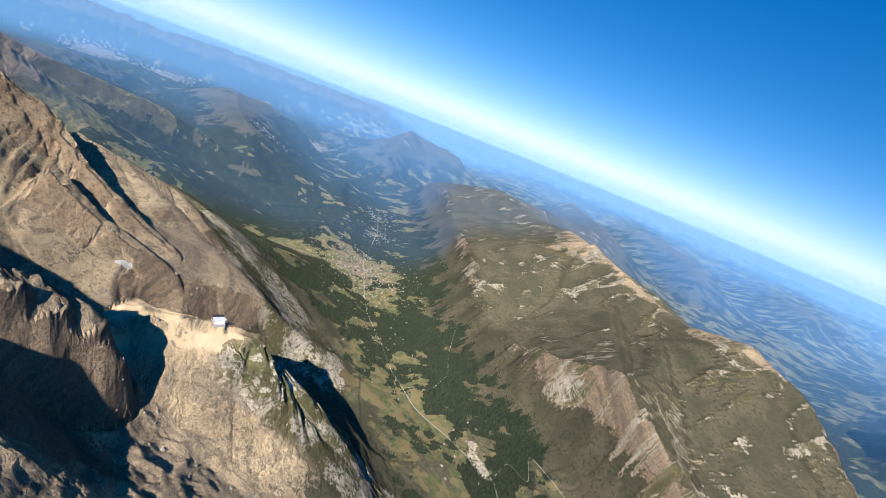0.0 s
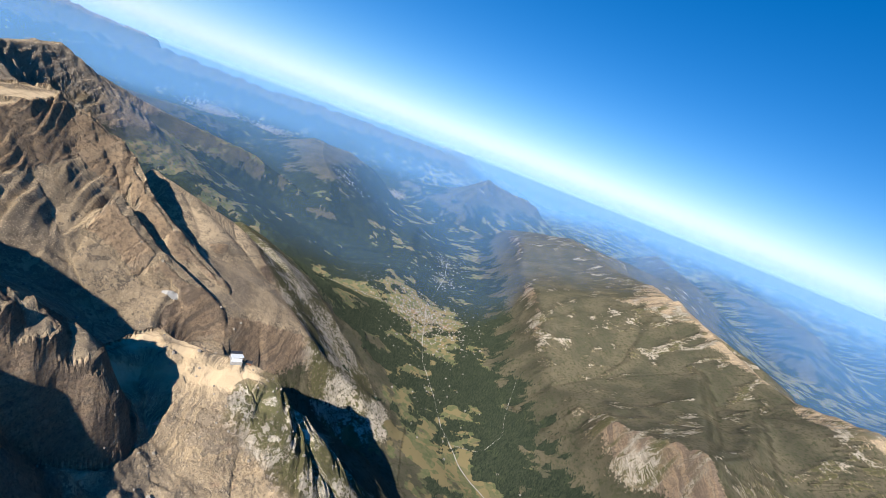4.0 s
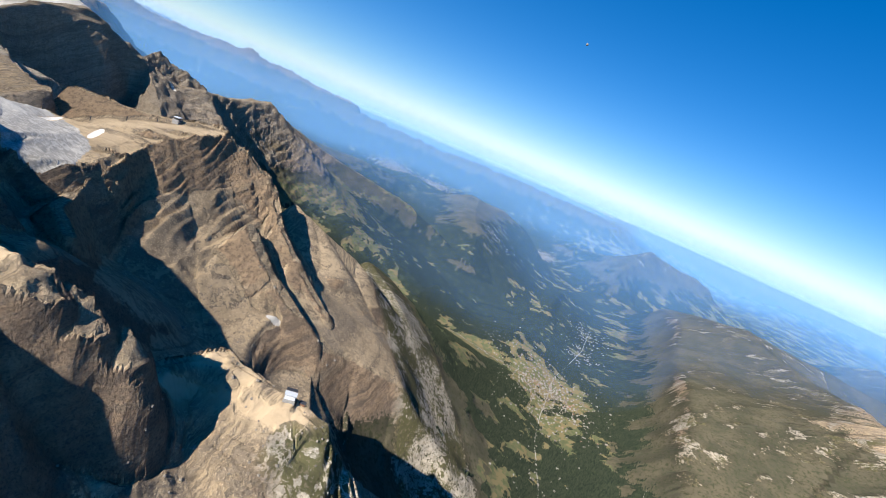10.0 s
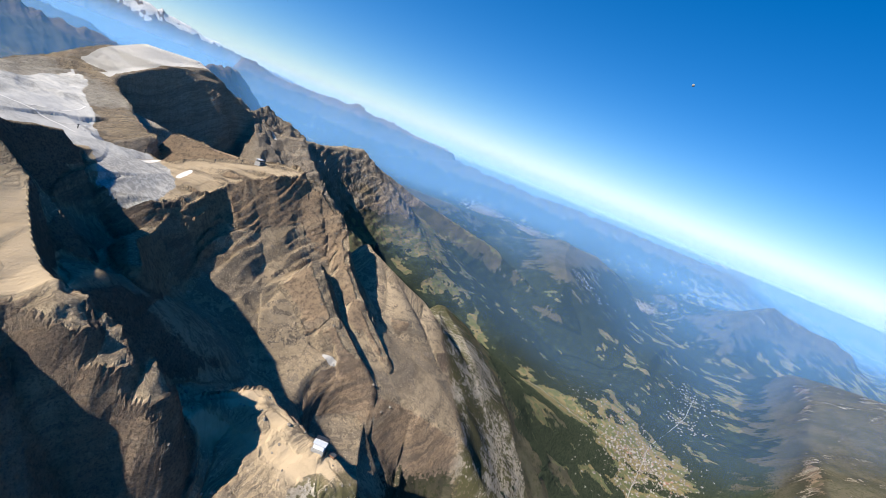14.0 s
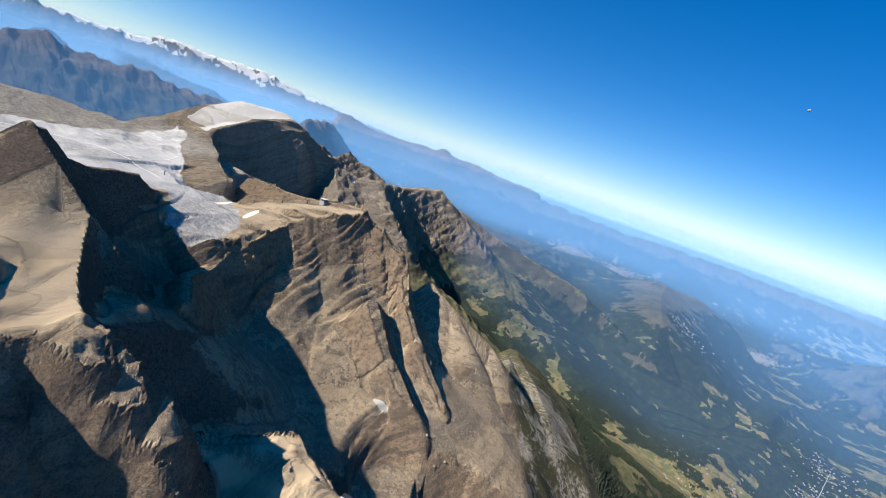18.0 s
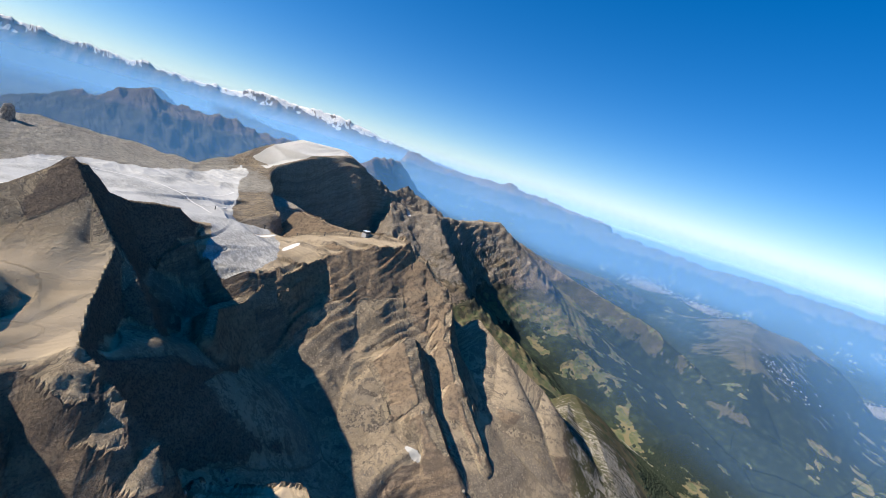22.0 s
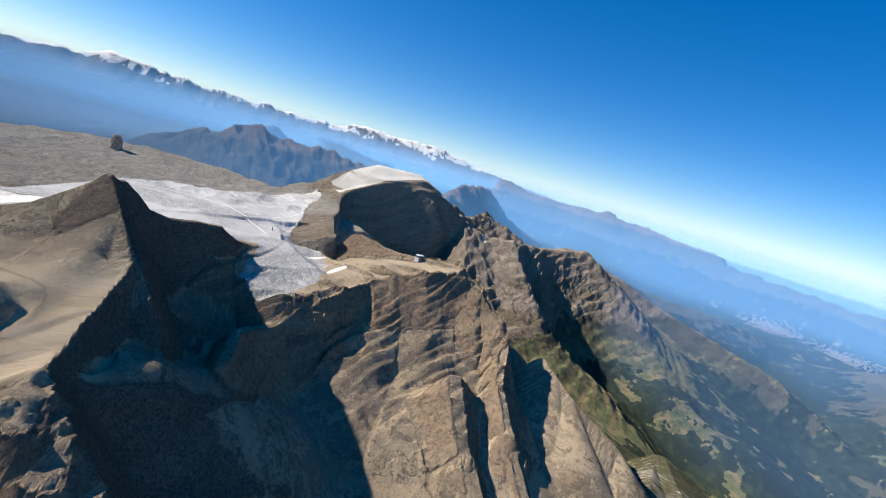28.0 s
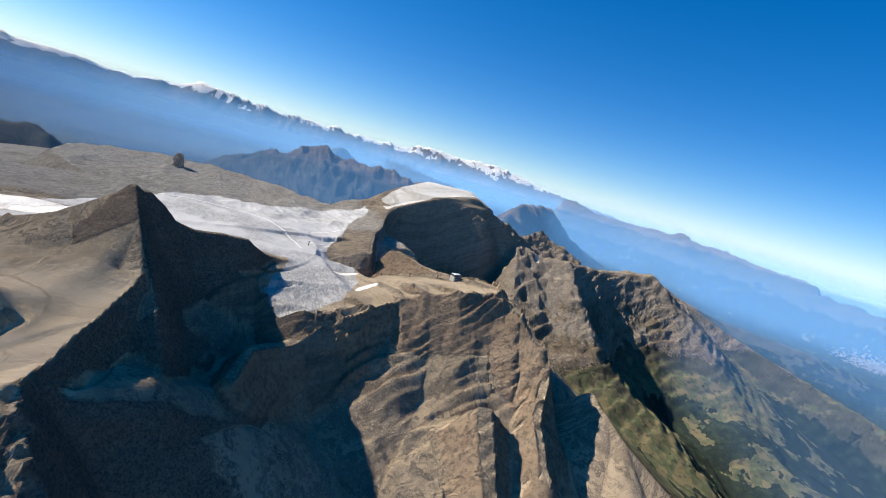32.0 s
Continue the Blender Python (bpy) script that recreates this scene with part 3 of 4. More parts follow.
def worn(x, y, h, owner, slope, run, fall):
    """Gullies, ledges and roughness; rocky where it is steep or high."""
    calm = np.where(owner == PEAK, 0.15, 1.0)
    capd = along([(26, -252, 0), (-32, -266, 0), (-76, -258, 0)], x, y)[0]
    cap = smooth(46, 36, capd) * smooth(296, 303, h)
    quiet = (1 - 0.92 * cap) * np.where(owner == FOLD, 1 - 0.6 * smooth(44, 66, y) * smooth(285, 270, h), 1.0)
    wall = smooth(1.9, 1.0, slope) * 0.93 + 0.07
    rock = np.clip(smooth(0.55, 1.1, slope) + smooth(205, 250, h), 0, 1)
    near = smooth(900, 300, np.hypot(x - 50, y - 60))
    calmer = 1 - 0.85 * (owner == PEAK) * smooth(106, 99, y)
    wall = wall * quiet * calmer * np.where(owner == FOLD, 0.55, np.where(owner == SHELF, 0.3 + 0.7 * smooth(-110, -150, y), 1.0))
    out = h + (1.2 + 2.2 * rock) * (ridged(x, y, 38, 3, 23) - 0.62) * (0.4 + near) * wall
    out = out + rock * 2.2 * (ridged(x, y, 12, 5, 31) - 0.6) * near * wall
    out = out + (1 - near) * (1 - cap) * 11 * smooth(130, 260, h) * (ridged(x, y, 150, 4, 37) - 0.6)
    # folded beds: ledges that follow warped layers
    out = out + near * smooth(150, 175, x) * smooth(235, 215, x) * smooth(100, 108, y) * smooth(200, 165, y) * smooth(120, 160, x + 0.2 * h) * 4.5 * (ridged(x, y, 9, 4, 41) - 0.6)
    out = out + near * smooth(330, 400, y) * smooth(140, 190, h) * 4.0 * (ridged(x, y, 24, 5, 97) - 0.62)
    far = np.where(owner == FAR, 1.0, 0.0)
    out = out + far * smooth(120, 250, h) * (26 * (ridged(x, y, 70, 5, 101) - 0.62) + 15 * (ridged(x, y, 33, 4, 109) - 0.62) + 46 * smooth(250, 340, h) * (ridged(x, y, 230, 4, 113) - 0.6))
    # the massif: broken ribs and level cliff bands
    crag = np.where(owner == MASSIF, 1.0, 0.0) * (1 - cap) * smooth(0.3, 0.6, slope)
    out = out + crag * (6.5 * (ridged(x, y, 30, 5, 211) - 0.6) + 1.6 * (ridged(x, y, 9, 3, 223) - 0.6))
    saw = np.mod(h / 9.5 + 0.03 * x + 0.3 * fbm(x, y, 25, 3, 227), 1.0)
    out = out + crag * 1.6 * (smooth(0.0, 0.75, saw) - smooth(0.85, 1.0, saw) - 0.4)
    # gullies that run straight down the flanks
    wander = run + 5 * fbm(x, y, 26, 3, 83)
    for size, deep in ((9.0, 2.2), (3.8, 1.2)):
        cut = np.abs(2 * value_noise(wander / size, fall / (size * 9), 89) - 1)
        out = out - near * deep * np.where(owner == FOLD, 1.5, 1.0) * (1 - cut) ** 2 * smooth(4, 22, fall) * smooth(0.35, 0.7, slope) * smooth(1.5, 1.0, slope) * (0.35 + 0.65 * rock) * smooth(-5, 30, x) * (1 - 0.8 * smooth(248, 268, h) * (owner == FOLD))
    bed = h + 0.42 * x - 0.10 * y + 9 * fbm(x, y, 75, 2, 43)
    shelf = h + 0.51 * x + 3.0 * fbm(x, y, 60, 2, 241) + 1.2 * fbm(x, y, 12, 3, 251)
    here = np.where(owner == FOLD, 1.0, 0.0) * smooth(-4, 10, x) * smooth(118, 100, x) * smooth(-8, 2, y) * smooth(62, 46, y) * smooth(246, 256, h) * smooth(0.35, 0.7, slope)
    for thick, deep, bare in ((12.0, 4.6, 0.15), (4.0, 1.3, 0.3)):
        saw = np.mod(shelf / thick + 0.35, 1.0)
        out = out + here * deep * (smooth(0.0, 0.72, saw) - smooth(0.86, 1.0, saw) - 0.4) * smooth(-bare, bare, fbm(x, y, 45, 2, 257) + 0.25)
    for thick, deep in ((10.5, 1.9), (4.6, 0.9), (2.3, 0.45)):
        saw = np.mod(bed / thick + 0.22 * fbm(x, y, 14, 3, 47), 1.0)
        step = smooth(0.0, 0.7, saw) - smooth(0.82, 1.0, saw) - 0.4
        out = out + near * smooth(0.4, 0.8, slope) * smooth(thick / 1.8, thick / 3.2, slope) * rock * deep * step * calm * quiet * smooth(-0.35, 0.2, fbm(x, y, 34, 3, 59)) * (1 - 0.8 * smooth(20, -20, x) * smooth(20, 50, y))
    # the plains beyond the last ranges close the view at the earth's own horizon
    reach = np.hypot(x - 230, y - 220)
    return out + np.maximum(358 - 0.0332 * reach - out, 0) * smooth(3500, 4060, reach)


def axis(lo, hi, a, b, step, grow_lo, grow_hi, most):
    """Grid lines: even between a and b, wider and wider apart beyond."""
    mid = list(np.arange(a, b + 0.5 * step, step))
    out, s, v = [], step, a
    while v > lo:
        s = min(s * grow_lo, most)
        v -= s
        out.append(v)
    end, s, v = [], step, mid[-1]
    while v < hi:
        s = min(s * grow_hi, most)
        v += s
        end.append(v)
    return np.array(out[::-1] + mid + end)


XS = axis(-4700, 2600, -110, 232, 0.85, 1.010, 1.05, 27)
YS = axis(-4650, 4300, -40, 235, 0.85, 1.010, 1.016, 27)
GX, GY = np.meshgrid(XS, YS)
H0, OWNER, RUN, FALL = relief(GX, GY)


def slope_of(h):
    gy, gx = np.gradient(h, YS, XS)
    return np.hypot(gx, gy)


GZ = worn(GX, GY, H0, OWNER, slope_of(H0), RUN, FALL)

# ---- what covers the ground ----
SLOPE = slope_of(GZ)
GSL = slope_of(H0)
N1, N2, N3 = fbm(GX, GY, 55, 4, 61), fbm(GX, GY, 18, 4, 67), fbm(GX, GY, 160, 3, 71)
HIGH = GZ + 14 * N1
NORTH = smooth(300, 380, GY + 0.1 * GX)
GRASS = smooth(232, 205, HIGH) * smooth(1.25, 0.8, GSL)
GRASS = np.maximum(GRASS, NORTH * smooth(250, 235, HIGH) * smooth(1.1, 0.7, GSL))
GRASS = np.maximum(GRASS, smooth(200, 170, HIGH))
N4 = fbm(GX, GY, 30, 5, 73, 0.6)
VILLAGE = np.hypot((GX + 285) / 95, (GY - 295) / 62)
WEST = smooth(-300, -420, GX) * smooth(260, 180, GY)
N5 = fbm(GX, GY, 13, 4, 107, 0.6)
WOOD = smooth(0.0, 0.12, N4 * 0.8 + N5 * 0.55 + N1 * 0.35 + 0.16 + 0.14 * smooth(170, 140, GZ) + 0.2 * WEST - 0.9 * smooth(150, 190 + 6 * WEST, GZ) - 0.6 * smooth(1.1, 0.6, VILLAGE) - 0.16 * smooth(340, 400, GY) - 0.42 * smooth(-150, -20, GX) * smooth(345, 305, GY) - 0.9 * smooth(-20, 40, GX) * smooth(285, 250, GY))
WOOD = np.maximum(WOOD, smooth(0.05, 0.15, N4 + 0.5 * N5 + 0.22) * smooth(-80, -170, GX) * smooth(250, 170, GY) * smooth(192, 170, GZ + 8 * N1) * smooth(-1300, -900, GX))
WOOD = WOOD * smooth(1.5, 1.0, GSL)
MEADOW = smooth(1.15, 0.8, np.hypot((GX + 285) / 36, (GY - 196) / 44) + 0.25 * N5)
QUARRY = smooth(1.1, 0.85, np.hypot((GX - 66) / 15, (GY - 350) / 6) + 0.35 * N5)
WOOD = WOOD * (1 - MEADOW) * (1 - QUARRY)
LUSH = smooth(165, 120, GZ + 12 * N2) * smooth(0.6, 0.25, GSL)
SCREE = smooth(0.82, 0.58, GSL + 0.25 * N2) * smooth(196, 214, HIGH) * smooth(308, 296, GZ)
SCREE = np.maximum(SCREE, smooth(1.1, 0.9, GSL) * smooth(168, 176, GX) * smooth(24, 48, GY) * smooth(96, 86, GY) * smooth(-0.6, -0.1, N1))
STONY = np.where(OWNER == FOLD, smooth(238, 254, GZ + 6 * N2), 0.0) + np.where(OWNER == MASSIF, smooth(200, 220, GZ), 0.0) + np.where(OWNER == PEAK, smooth(100, 106, GY), 0.0)
SCREE = SCREE * (1 - STONY * smooth(0.35, 0.55, GSL + 0.1 * N2))
SAND = (OWNER == SPUR) * smooth(16, 8, FALL) * smooth(0.75, 0.55, GSL) * smooth(205, 222, GZ) * smooth(0.35, 0.1, N2 + smooth(150, 175, GX))
SAND = np.maximum(SAND, (OWNER == PEAK) * smooth(0.85, 0.7, GSL) * smooth(170, 178, GX) * smooth(26, 50, GY + 8 * N2) * smooth(107, 101, GY))
SAND = np.maximum(SAND, 0.7 * ((OWNER == FOLD) | (OWNER == SHELF)) * smooth(0.45, 0.3, GSL) * smooth(272, 280, GZ) * smooth(-60, -40, GY))
SCREE = np.maximum(SCREE, SAND)
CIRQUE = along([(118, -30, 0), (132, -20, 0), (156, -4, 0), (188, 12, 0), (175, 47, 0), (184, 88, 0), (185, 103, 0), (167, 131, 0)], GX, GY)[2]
SCREE = np.maximum(SCREE, (OWNER == SPUR) * smooth(146, 158, GX - 0.2 * (GY - 180) + 5 * N2) * smooth(1.15, 0.9, GSL + 0.2 * N2) * smooth(132, 142, GY))
# painted shade on cirque flank and spur bowl; dark rock on nose and summit
SHALE_SHADE = (OWNER == PEAK) * np.maximum(0.55 * smooth(92, 103, GY), smooth(-0.1, 0.3, CIRQUE) * smooth(-40, -30, GY))
SHALE_SHADE = np.maximum(SHALE_SHADE, (OWNER == SPUR) * smooth(136, 126, GY) * smooth(134, 141, GX))
SHALE_SHADE = np.maximum(SHALE_SHADE, 0.7 * (OWNER == PEAK) * smooth(301, 306, GZ + 3 * N2))
SHALE_SHADE = np.maximum(SHALE_SHADE, 0.6 * (OWNER == FAR))
SCREE = SCREE * (1 - SHALE_SHADE)
OCHRE = (OWNER == FOLD) * smooth(225, 245, GZ + 8 * N2) * smooth(-60, -30, GX)
RIBD, RIBZ, RIBS, RIBW = along([(-130, 77, 0), (-100, 118, 0), (-74, 155, 0), (-50, 182, 0), (-33, 197, 0), (0, 220, 0)], GX, GY)
PALE = smooth(42, 30, RIBD)
PALE = np.maximum(PALE, (OWNER == SPUR) * smooth(160, 148, GX - 0.2 * (GY - 180) + 5 * N2) * smooth(110, 122, GX) * smooth(160, 170, GY) * smooth(245, 241, GZ))
PALE = np.maximum(PALE, 0.4 * (OWNER == MASSIF) * smooth(205, 235, GZ + 10 * N2))
SLABS = smooth(-90, -120, GY + 0.25 * GX) * smooth(20, 60, GX) * smooth(-420, -330, GY)
PALE = np.maximum(PALE, np.maximum(0.9 * (OWNER == SHELF) * smooth(-50, -80, GY), SLABS))
BARE = smooth(-75, -45, GX) * smooth(225, 200, GY) * smooth(165, 190, GZ)
CRAGS = NORTH * smooth(0.66, 0.78, ridged(GX + 0.4 * GY, GY * 0.5, 20, 4, 103) + 0.06 * N2) * smooth(150, 190, GZ) * smooth(0.2, 0.45, SLOPE)
PALE = np.maximum(PALE, np.maximum(CRAGS, QUARRY))
LUSH = np.maximum(LUSH, 0.62 * smooth(-60, -150, GX) * smooth(-700, -600, GX) * smooth(260, 180, GY) * smooth(225, 200, GZ + 10 * N2) * smooth(1.1, 0.7, GSL))
LUSH = np.maximum(LUSH, MEADOW) * (1 - QUARRY)
GRASS = GRASS * (1 - QUARRY)
GRASS = GRASS * (1 - 0.62 * PALE) * (1 - 0.72 * BARE)
SCREE = np.maximum(SCREE, BARE * smooth(1.0, 0.75, GSL + 0.3 * N2)) * (1 - PALE) * (OWNER != FAR)
GRASS = np.where(OWNER == FAR, smooth(290, 230, HIGH), GRASS)


def spot(cx, cy, rx, ry, turn=0.0):
    c, s = math.cos(radians(turn)), math.sin(radians(turn))
    u, v = (GX - cx) * c + (GY - cy) * s, -(GX - cx) * s + (GY - cy) * c
    return np.sqrt((u / rx) ** 2 + (v / ry) ** 2) + 0.18 * N2


def inside(corners, soft):
    """How deep each place lies inside an outline, in steps of soft; below 0.5 outside."""
    x, y = GX + 3.5 * N2 + 1.5 * N4, GY + 3.5 * N1 + 2.5 * N2
    odd = np.zeros(GX.shape, bool)
    near = np.full(GX.shape, 1e9)
    for (ax, ay), (bx, by) in zip(corners, corners[1:] + corners[:1]):
        hit = ((ay > y) != (by > y)) & (x < (bx - ax) * (y - ay) / (by - ay + 1e-9) + ax)
        odd ^= hit
        d, z, side, way = along([(ax, ay, 0), (bx, by, 0)], x, y)
        near = np.minimum(near, d)
    return np.clip(0.5 + np.where(odd, near, -near) / soft, 0, 1)


CAPD, CAPZ, CAPS, CAPW = along([(26, -252, 0), (-32, -266, 0), (-76, -258, 0)], GX, GY)
RIMD, RIMZ, RIMS, RIMW = along([(62, -110, 0), (44, -165, 0), (34, -200, 0), (18, -222, 0), (-24, -236, 0), (-73, -244, 0), (-98, -238, 0), (-127, -226, 0)], GX, GY)
SNOW = smooth(42, 34, CAPD + 3 * N2) * smooth(297, 302, GZ) * smooth(1.0, 4.0, RIMS * RIMD + 1.5 * N2)
for cx, cy, rx, ry, turn in ((56, 104, 5, 1.6, -50), (84, -9, 8, 2.2, 30), (92, -30, 9, 1.8, 20), (2, -196, 12, 5, 60), (22, -186, 6, 3, 60), (-150, -212, 7, 3, 80), (250, -36, 60, 13, 8)):
    SNOW = np.maximum(SNOW, smooth(1.1, 0.8, spot(cx, cy, rx, ry, turn)))
SNOW = np.maximum(SNOW, smooth(330, 362, GZ + 30 * N1 + 20 * N3) * (0.2 + 0.8 * smooth(1.0, 0.6, SLOPE + 0.2 * N2)) * (GY < -1500))
SHEET = inside([(420, -20), (300, -34), (239, -50), (218, -90), (196, -132), (173, -152), (148, -148), (104, -182), (64, -226), (44, -238), (46, -205), (66, -170), (84, -110), (100, -66), (84, -46), (87, -18), (98, 9), (112, 19), (127, 20), (134, 6), (126, -14), (124, -30), (150, -28), (172, -30), (231, -12), (300, 0), (420, 10)], 4.0)
IS_ICE = (SHEET > 0.5) & (SNOW < 0.5) & (GZ < 312)

COVER = {"run": RUN, "fall": FALL, "grass": GRASS, "wood": WOOD, "lush": LUSH, "scree": SCREE, "pale": PALE, "snow": SNOW, "sand": SAND, "shale_shade": SHALE_SHADE, "ochre": OCHRE}
KINDS = {
    -1: ("ground", "valley floor of meadows, fields and dark spruce woods", "valley", "structure"),
    PEAK: ("mountain_peak", "brown rock pyramid with scree slopes and a dark shaded face", "mountain", ""),
    SPUR: ("rock_spur", "pale rock spur with a flat gravel top and sheer walls", "rock spur", ""),
    FOLD: ("folded_rock_wall", "tan rock wall of folded layers above grey scree", "mountain", ""),
    MASSIF: ("layered_massif", "layered grey-brown rock massif with dark cliffs under a snow cap", "mountain", ""),
    SHELF: ("bare_rock_plateau", "pale bare limestone plateau beside the ice", "plateau", ""),
    GREEN: ("grassy_mountains", "olive grass mountains with rock ribs and woods", "mountains", "structure"),
    FAR: ("distant_mountains", "blue hazy mountain ranges, some with snow", "mountains", "structure"),
    9: ("glacier", "grey glacier ice with dirty flow lines on the high shelf", "glacier", ""),
}


def pieces(mask):
    """Splits a mask into its connected pieces, and the specks that are left."""
    left = set(zip(*[v.tolist() for v in np.nonzero(mask)]))
    found = []
    while left:
        stack = [left.pop()]
        group = []
        while stack:
            j, i = stack.pop()
            group.append((j, i))
            for q in ((j + 1, i), (j - 1, i), (j, i + 1), (j, i - 1)):
                if q in left:
                    left.remove(q)
                    stack.append(q)
        found.append(group)
    found.sort(key=len, reverse=True)
    out, rest = [], np.zeros(mask.shape, bool)
    for n, group in enumerate(found):
        at = np.array(group)
        one = np.zeros(mask.shape, bool) if n < 12 and len(group) > 30 else rest
        one[at[:, 0], at[:, 1]] = True
        if one is not rest:
            out.append(one)
    return out, rest


def land():
    ny, nx = GX.shape
    quad = OWNER[:-1, :-1].copy()
    ice = IS_ICE[:-1, :-1] & IS_ICE[1:, 1:] & IS_ICE[1:, :-1] & IS_ICE[:-1, 1:]
    quad[ice] = 9
    quad[(quad == GREEN) & (GZ[:-1, :-1] < 140)] = -1
    ids = np.arange(ny * nx).reshape(ny, nx)
    corners = np.stack([ids[:-1, :-1], ids[:-1, 1:], ids[1:, 1:], ids[1:, :-1]], -1)
    places = np.stack([GX, GY, GZ], -1).reshape(-1, 3)
    snowy, low = SNOW[:-1, :-1] > 0.5, GSL[:-1, :-1]
    green = GRASS[:-1, :-1] > 0.5
    sort_of = np.where(snowy, 3, np.where(green, 2, np.where(low < 0.85, 1, 0)))
    names = ("cliff", "scree_slope", "grass_slope", "snow_field")
    for kind, (name, label, category, sort) in KINDS.items():
        chosen = quad == kind
        if not chosen.any():
            continue
        if sort:
            tagged(patch(name, corners[chosen], places, GROUND), label, category, "", sort)
            continue
        if kind == 9:
            root = tagged(new(name), label, category)
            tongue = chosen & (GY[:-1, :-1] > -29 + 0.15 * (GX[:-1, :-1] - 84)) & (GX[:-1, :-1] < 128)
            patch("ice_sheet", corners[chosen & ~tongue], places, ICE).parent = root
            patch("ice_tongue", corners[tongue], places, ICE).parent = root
            continue
        root = tagged(new(name), label, category)
        whole, specks = [], np.zeros(chosen.shape, bool)
        for k, part_name in enumerate(names):
            found, rest = pieces(chosen & (sort_of == k))
            whole += [(part_name, piece) for piece in found]
            specks |= rest
        largest = max(range(len(whole)), key=lambda n: whole[n][1].sum())
        for n, (part_name, piece) in enumerate(whole):
            patch(part_name, corners[piece | specks if n == largest else piece], places, GROUND).parent = root


def patch(name, faces, places, material):
    """A piece of the ground as a mesh of its own, with what covers it."""
    used, index = np.unique(faces, return_inverse=True)
    index = index.reshape(-1, 4)
    mesh = bpy.data.meshes.new(name)
    mesh.vertices.add(len(used))
    mesh.vertices.foreach_set("co", places[used].astype(np.float32).ravel())
    mesh.loops.add(index.size)
    mesh.loops.foreach_set("vertex_index", index.astype(np.int32).ravel())
    mesh.polygons.add(len(index))
    mesh.polygons.foreach_set("loop_start", np.arange(0, index.size, 4, dtype=np.int32))
    mesh.polygons.foreach_set("loop_total", np.full(len(index), 4, np.int32))
    mesh.update()
    mesh.polygons.foreach_set("use_smooth", np.full(len(index), name != "cliff"))
    for key, values in COVER.items():
        a = mesh.attributes.new(key, "FLOAT", "POINT")
        a.data.foreach_set("value", values.ravel()[used].astype(np.float32))
    mesh.materials.append(material)
    return new(name, mesh)


land()



def haze():
    """Shells that paint haze before the distance, one behind the other, leaning outwards; thin where they touch the
    ground and high up.
    """
    n, levels = 240, 28
    turn = np.linspace(0, math.tau, n, endpoint=False)
    up = np.linspace(25, 520, levels)
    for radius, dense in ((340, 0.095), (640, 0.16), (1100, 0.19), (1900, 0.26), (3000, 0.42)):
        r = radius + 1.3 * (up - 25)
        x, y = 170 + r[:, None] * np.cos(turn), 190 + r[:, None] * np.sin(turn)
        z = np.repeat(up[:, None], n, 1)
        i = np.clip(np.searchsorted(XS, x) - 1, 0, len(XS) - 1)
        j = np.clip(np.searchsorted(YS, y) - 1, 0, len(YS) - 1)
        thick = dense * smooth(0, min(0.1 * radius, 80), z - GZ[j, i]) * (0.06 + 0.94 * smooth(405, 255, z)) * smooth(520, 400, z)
        ids = np.arange(levels * n).reshape(levels, n)
        nxt = np.roll(ids, -1, 1)
        faces = np.stack([ids[:-1], ids[1:], nxt[1:], nxt[:-1]], -1).reshape(-1, 4)
        mesh = bpy.data.meshes.new("backdrop_haze")
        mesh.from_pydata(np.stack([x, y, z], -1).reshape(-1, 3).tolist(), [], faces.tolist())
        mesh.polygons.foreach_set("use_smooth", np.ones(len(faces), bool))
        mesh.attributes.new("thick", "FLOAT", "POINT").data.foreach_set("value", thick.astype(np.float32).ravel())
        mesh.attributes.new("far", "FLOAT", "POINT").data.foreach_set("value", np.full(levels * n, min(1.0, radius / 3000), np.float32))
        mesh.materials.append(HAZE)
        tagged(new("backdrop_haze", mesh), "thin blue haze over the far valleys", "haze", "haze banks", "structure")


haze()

# ---- things ----
def ground_z(x, y):
    i = int(np.clip(np.searchsorted(XS, x) - 1, 0, len(XS) - 2))
    j = int(np.clip(np.searchsorted(YS, y) - 1, 0, len(YS) - 2))
    u, v = (x - XS[i]) / (XS[i + 1] - XS[i]), (y - YS[j]) / (YS[j + 1] - YS[j])
    return float((GZ[j, i] * (1 - u) + GZ[j, i + 1] * u) * (1 - v) + (GZ[j + 1, i] * (1 - u) + GZ[j + 1, i + 1] * u) * v)


def part(name, bm, material, parent=None, label=""):
    mesh = bpy.data.meshes.new(name)
    bmesh.ops.recalc_face_normals(bm, faces=bm.faces)
    bm.to_mesh(mesh)
    bm.free()
    mesh.materials.append(material)
    ob = new(name, mesh)
    ob.parent = parent
    return tagged(ob, label) if label else ob


def block(x0, x1, y0, y1, z0, z1, bevel=0.0):
    bm = bmesh.new()
    bmesh.ops.create_cube(bm, size=1)
    for v in bm.verts:
        v.co = ((x0 + x1) / 2 + v.co.x * (x1 - x0), (y0 + y1) / 2 + v.co.y * (y1 - y0), (z0 + z1) / 2 + v.co.z * (z1 - z0))
    if bevel:
        bmesh.ops.bevel(bm, geom=bm.edges[:], offset=bevel, segments=1, affect="EDGES")
    return bm


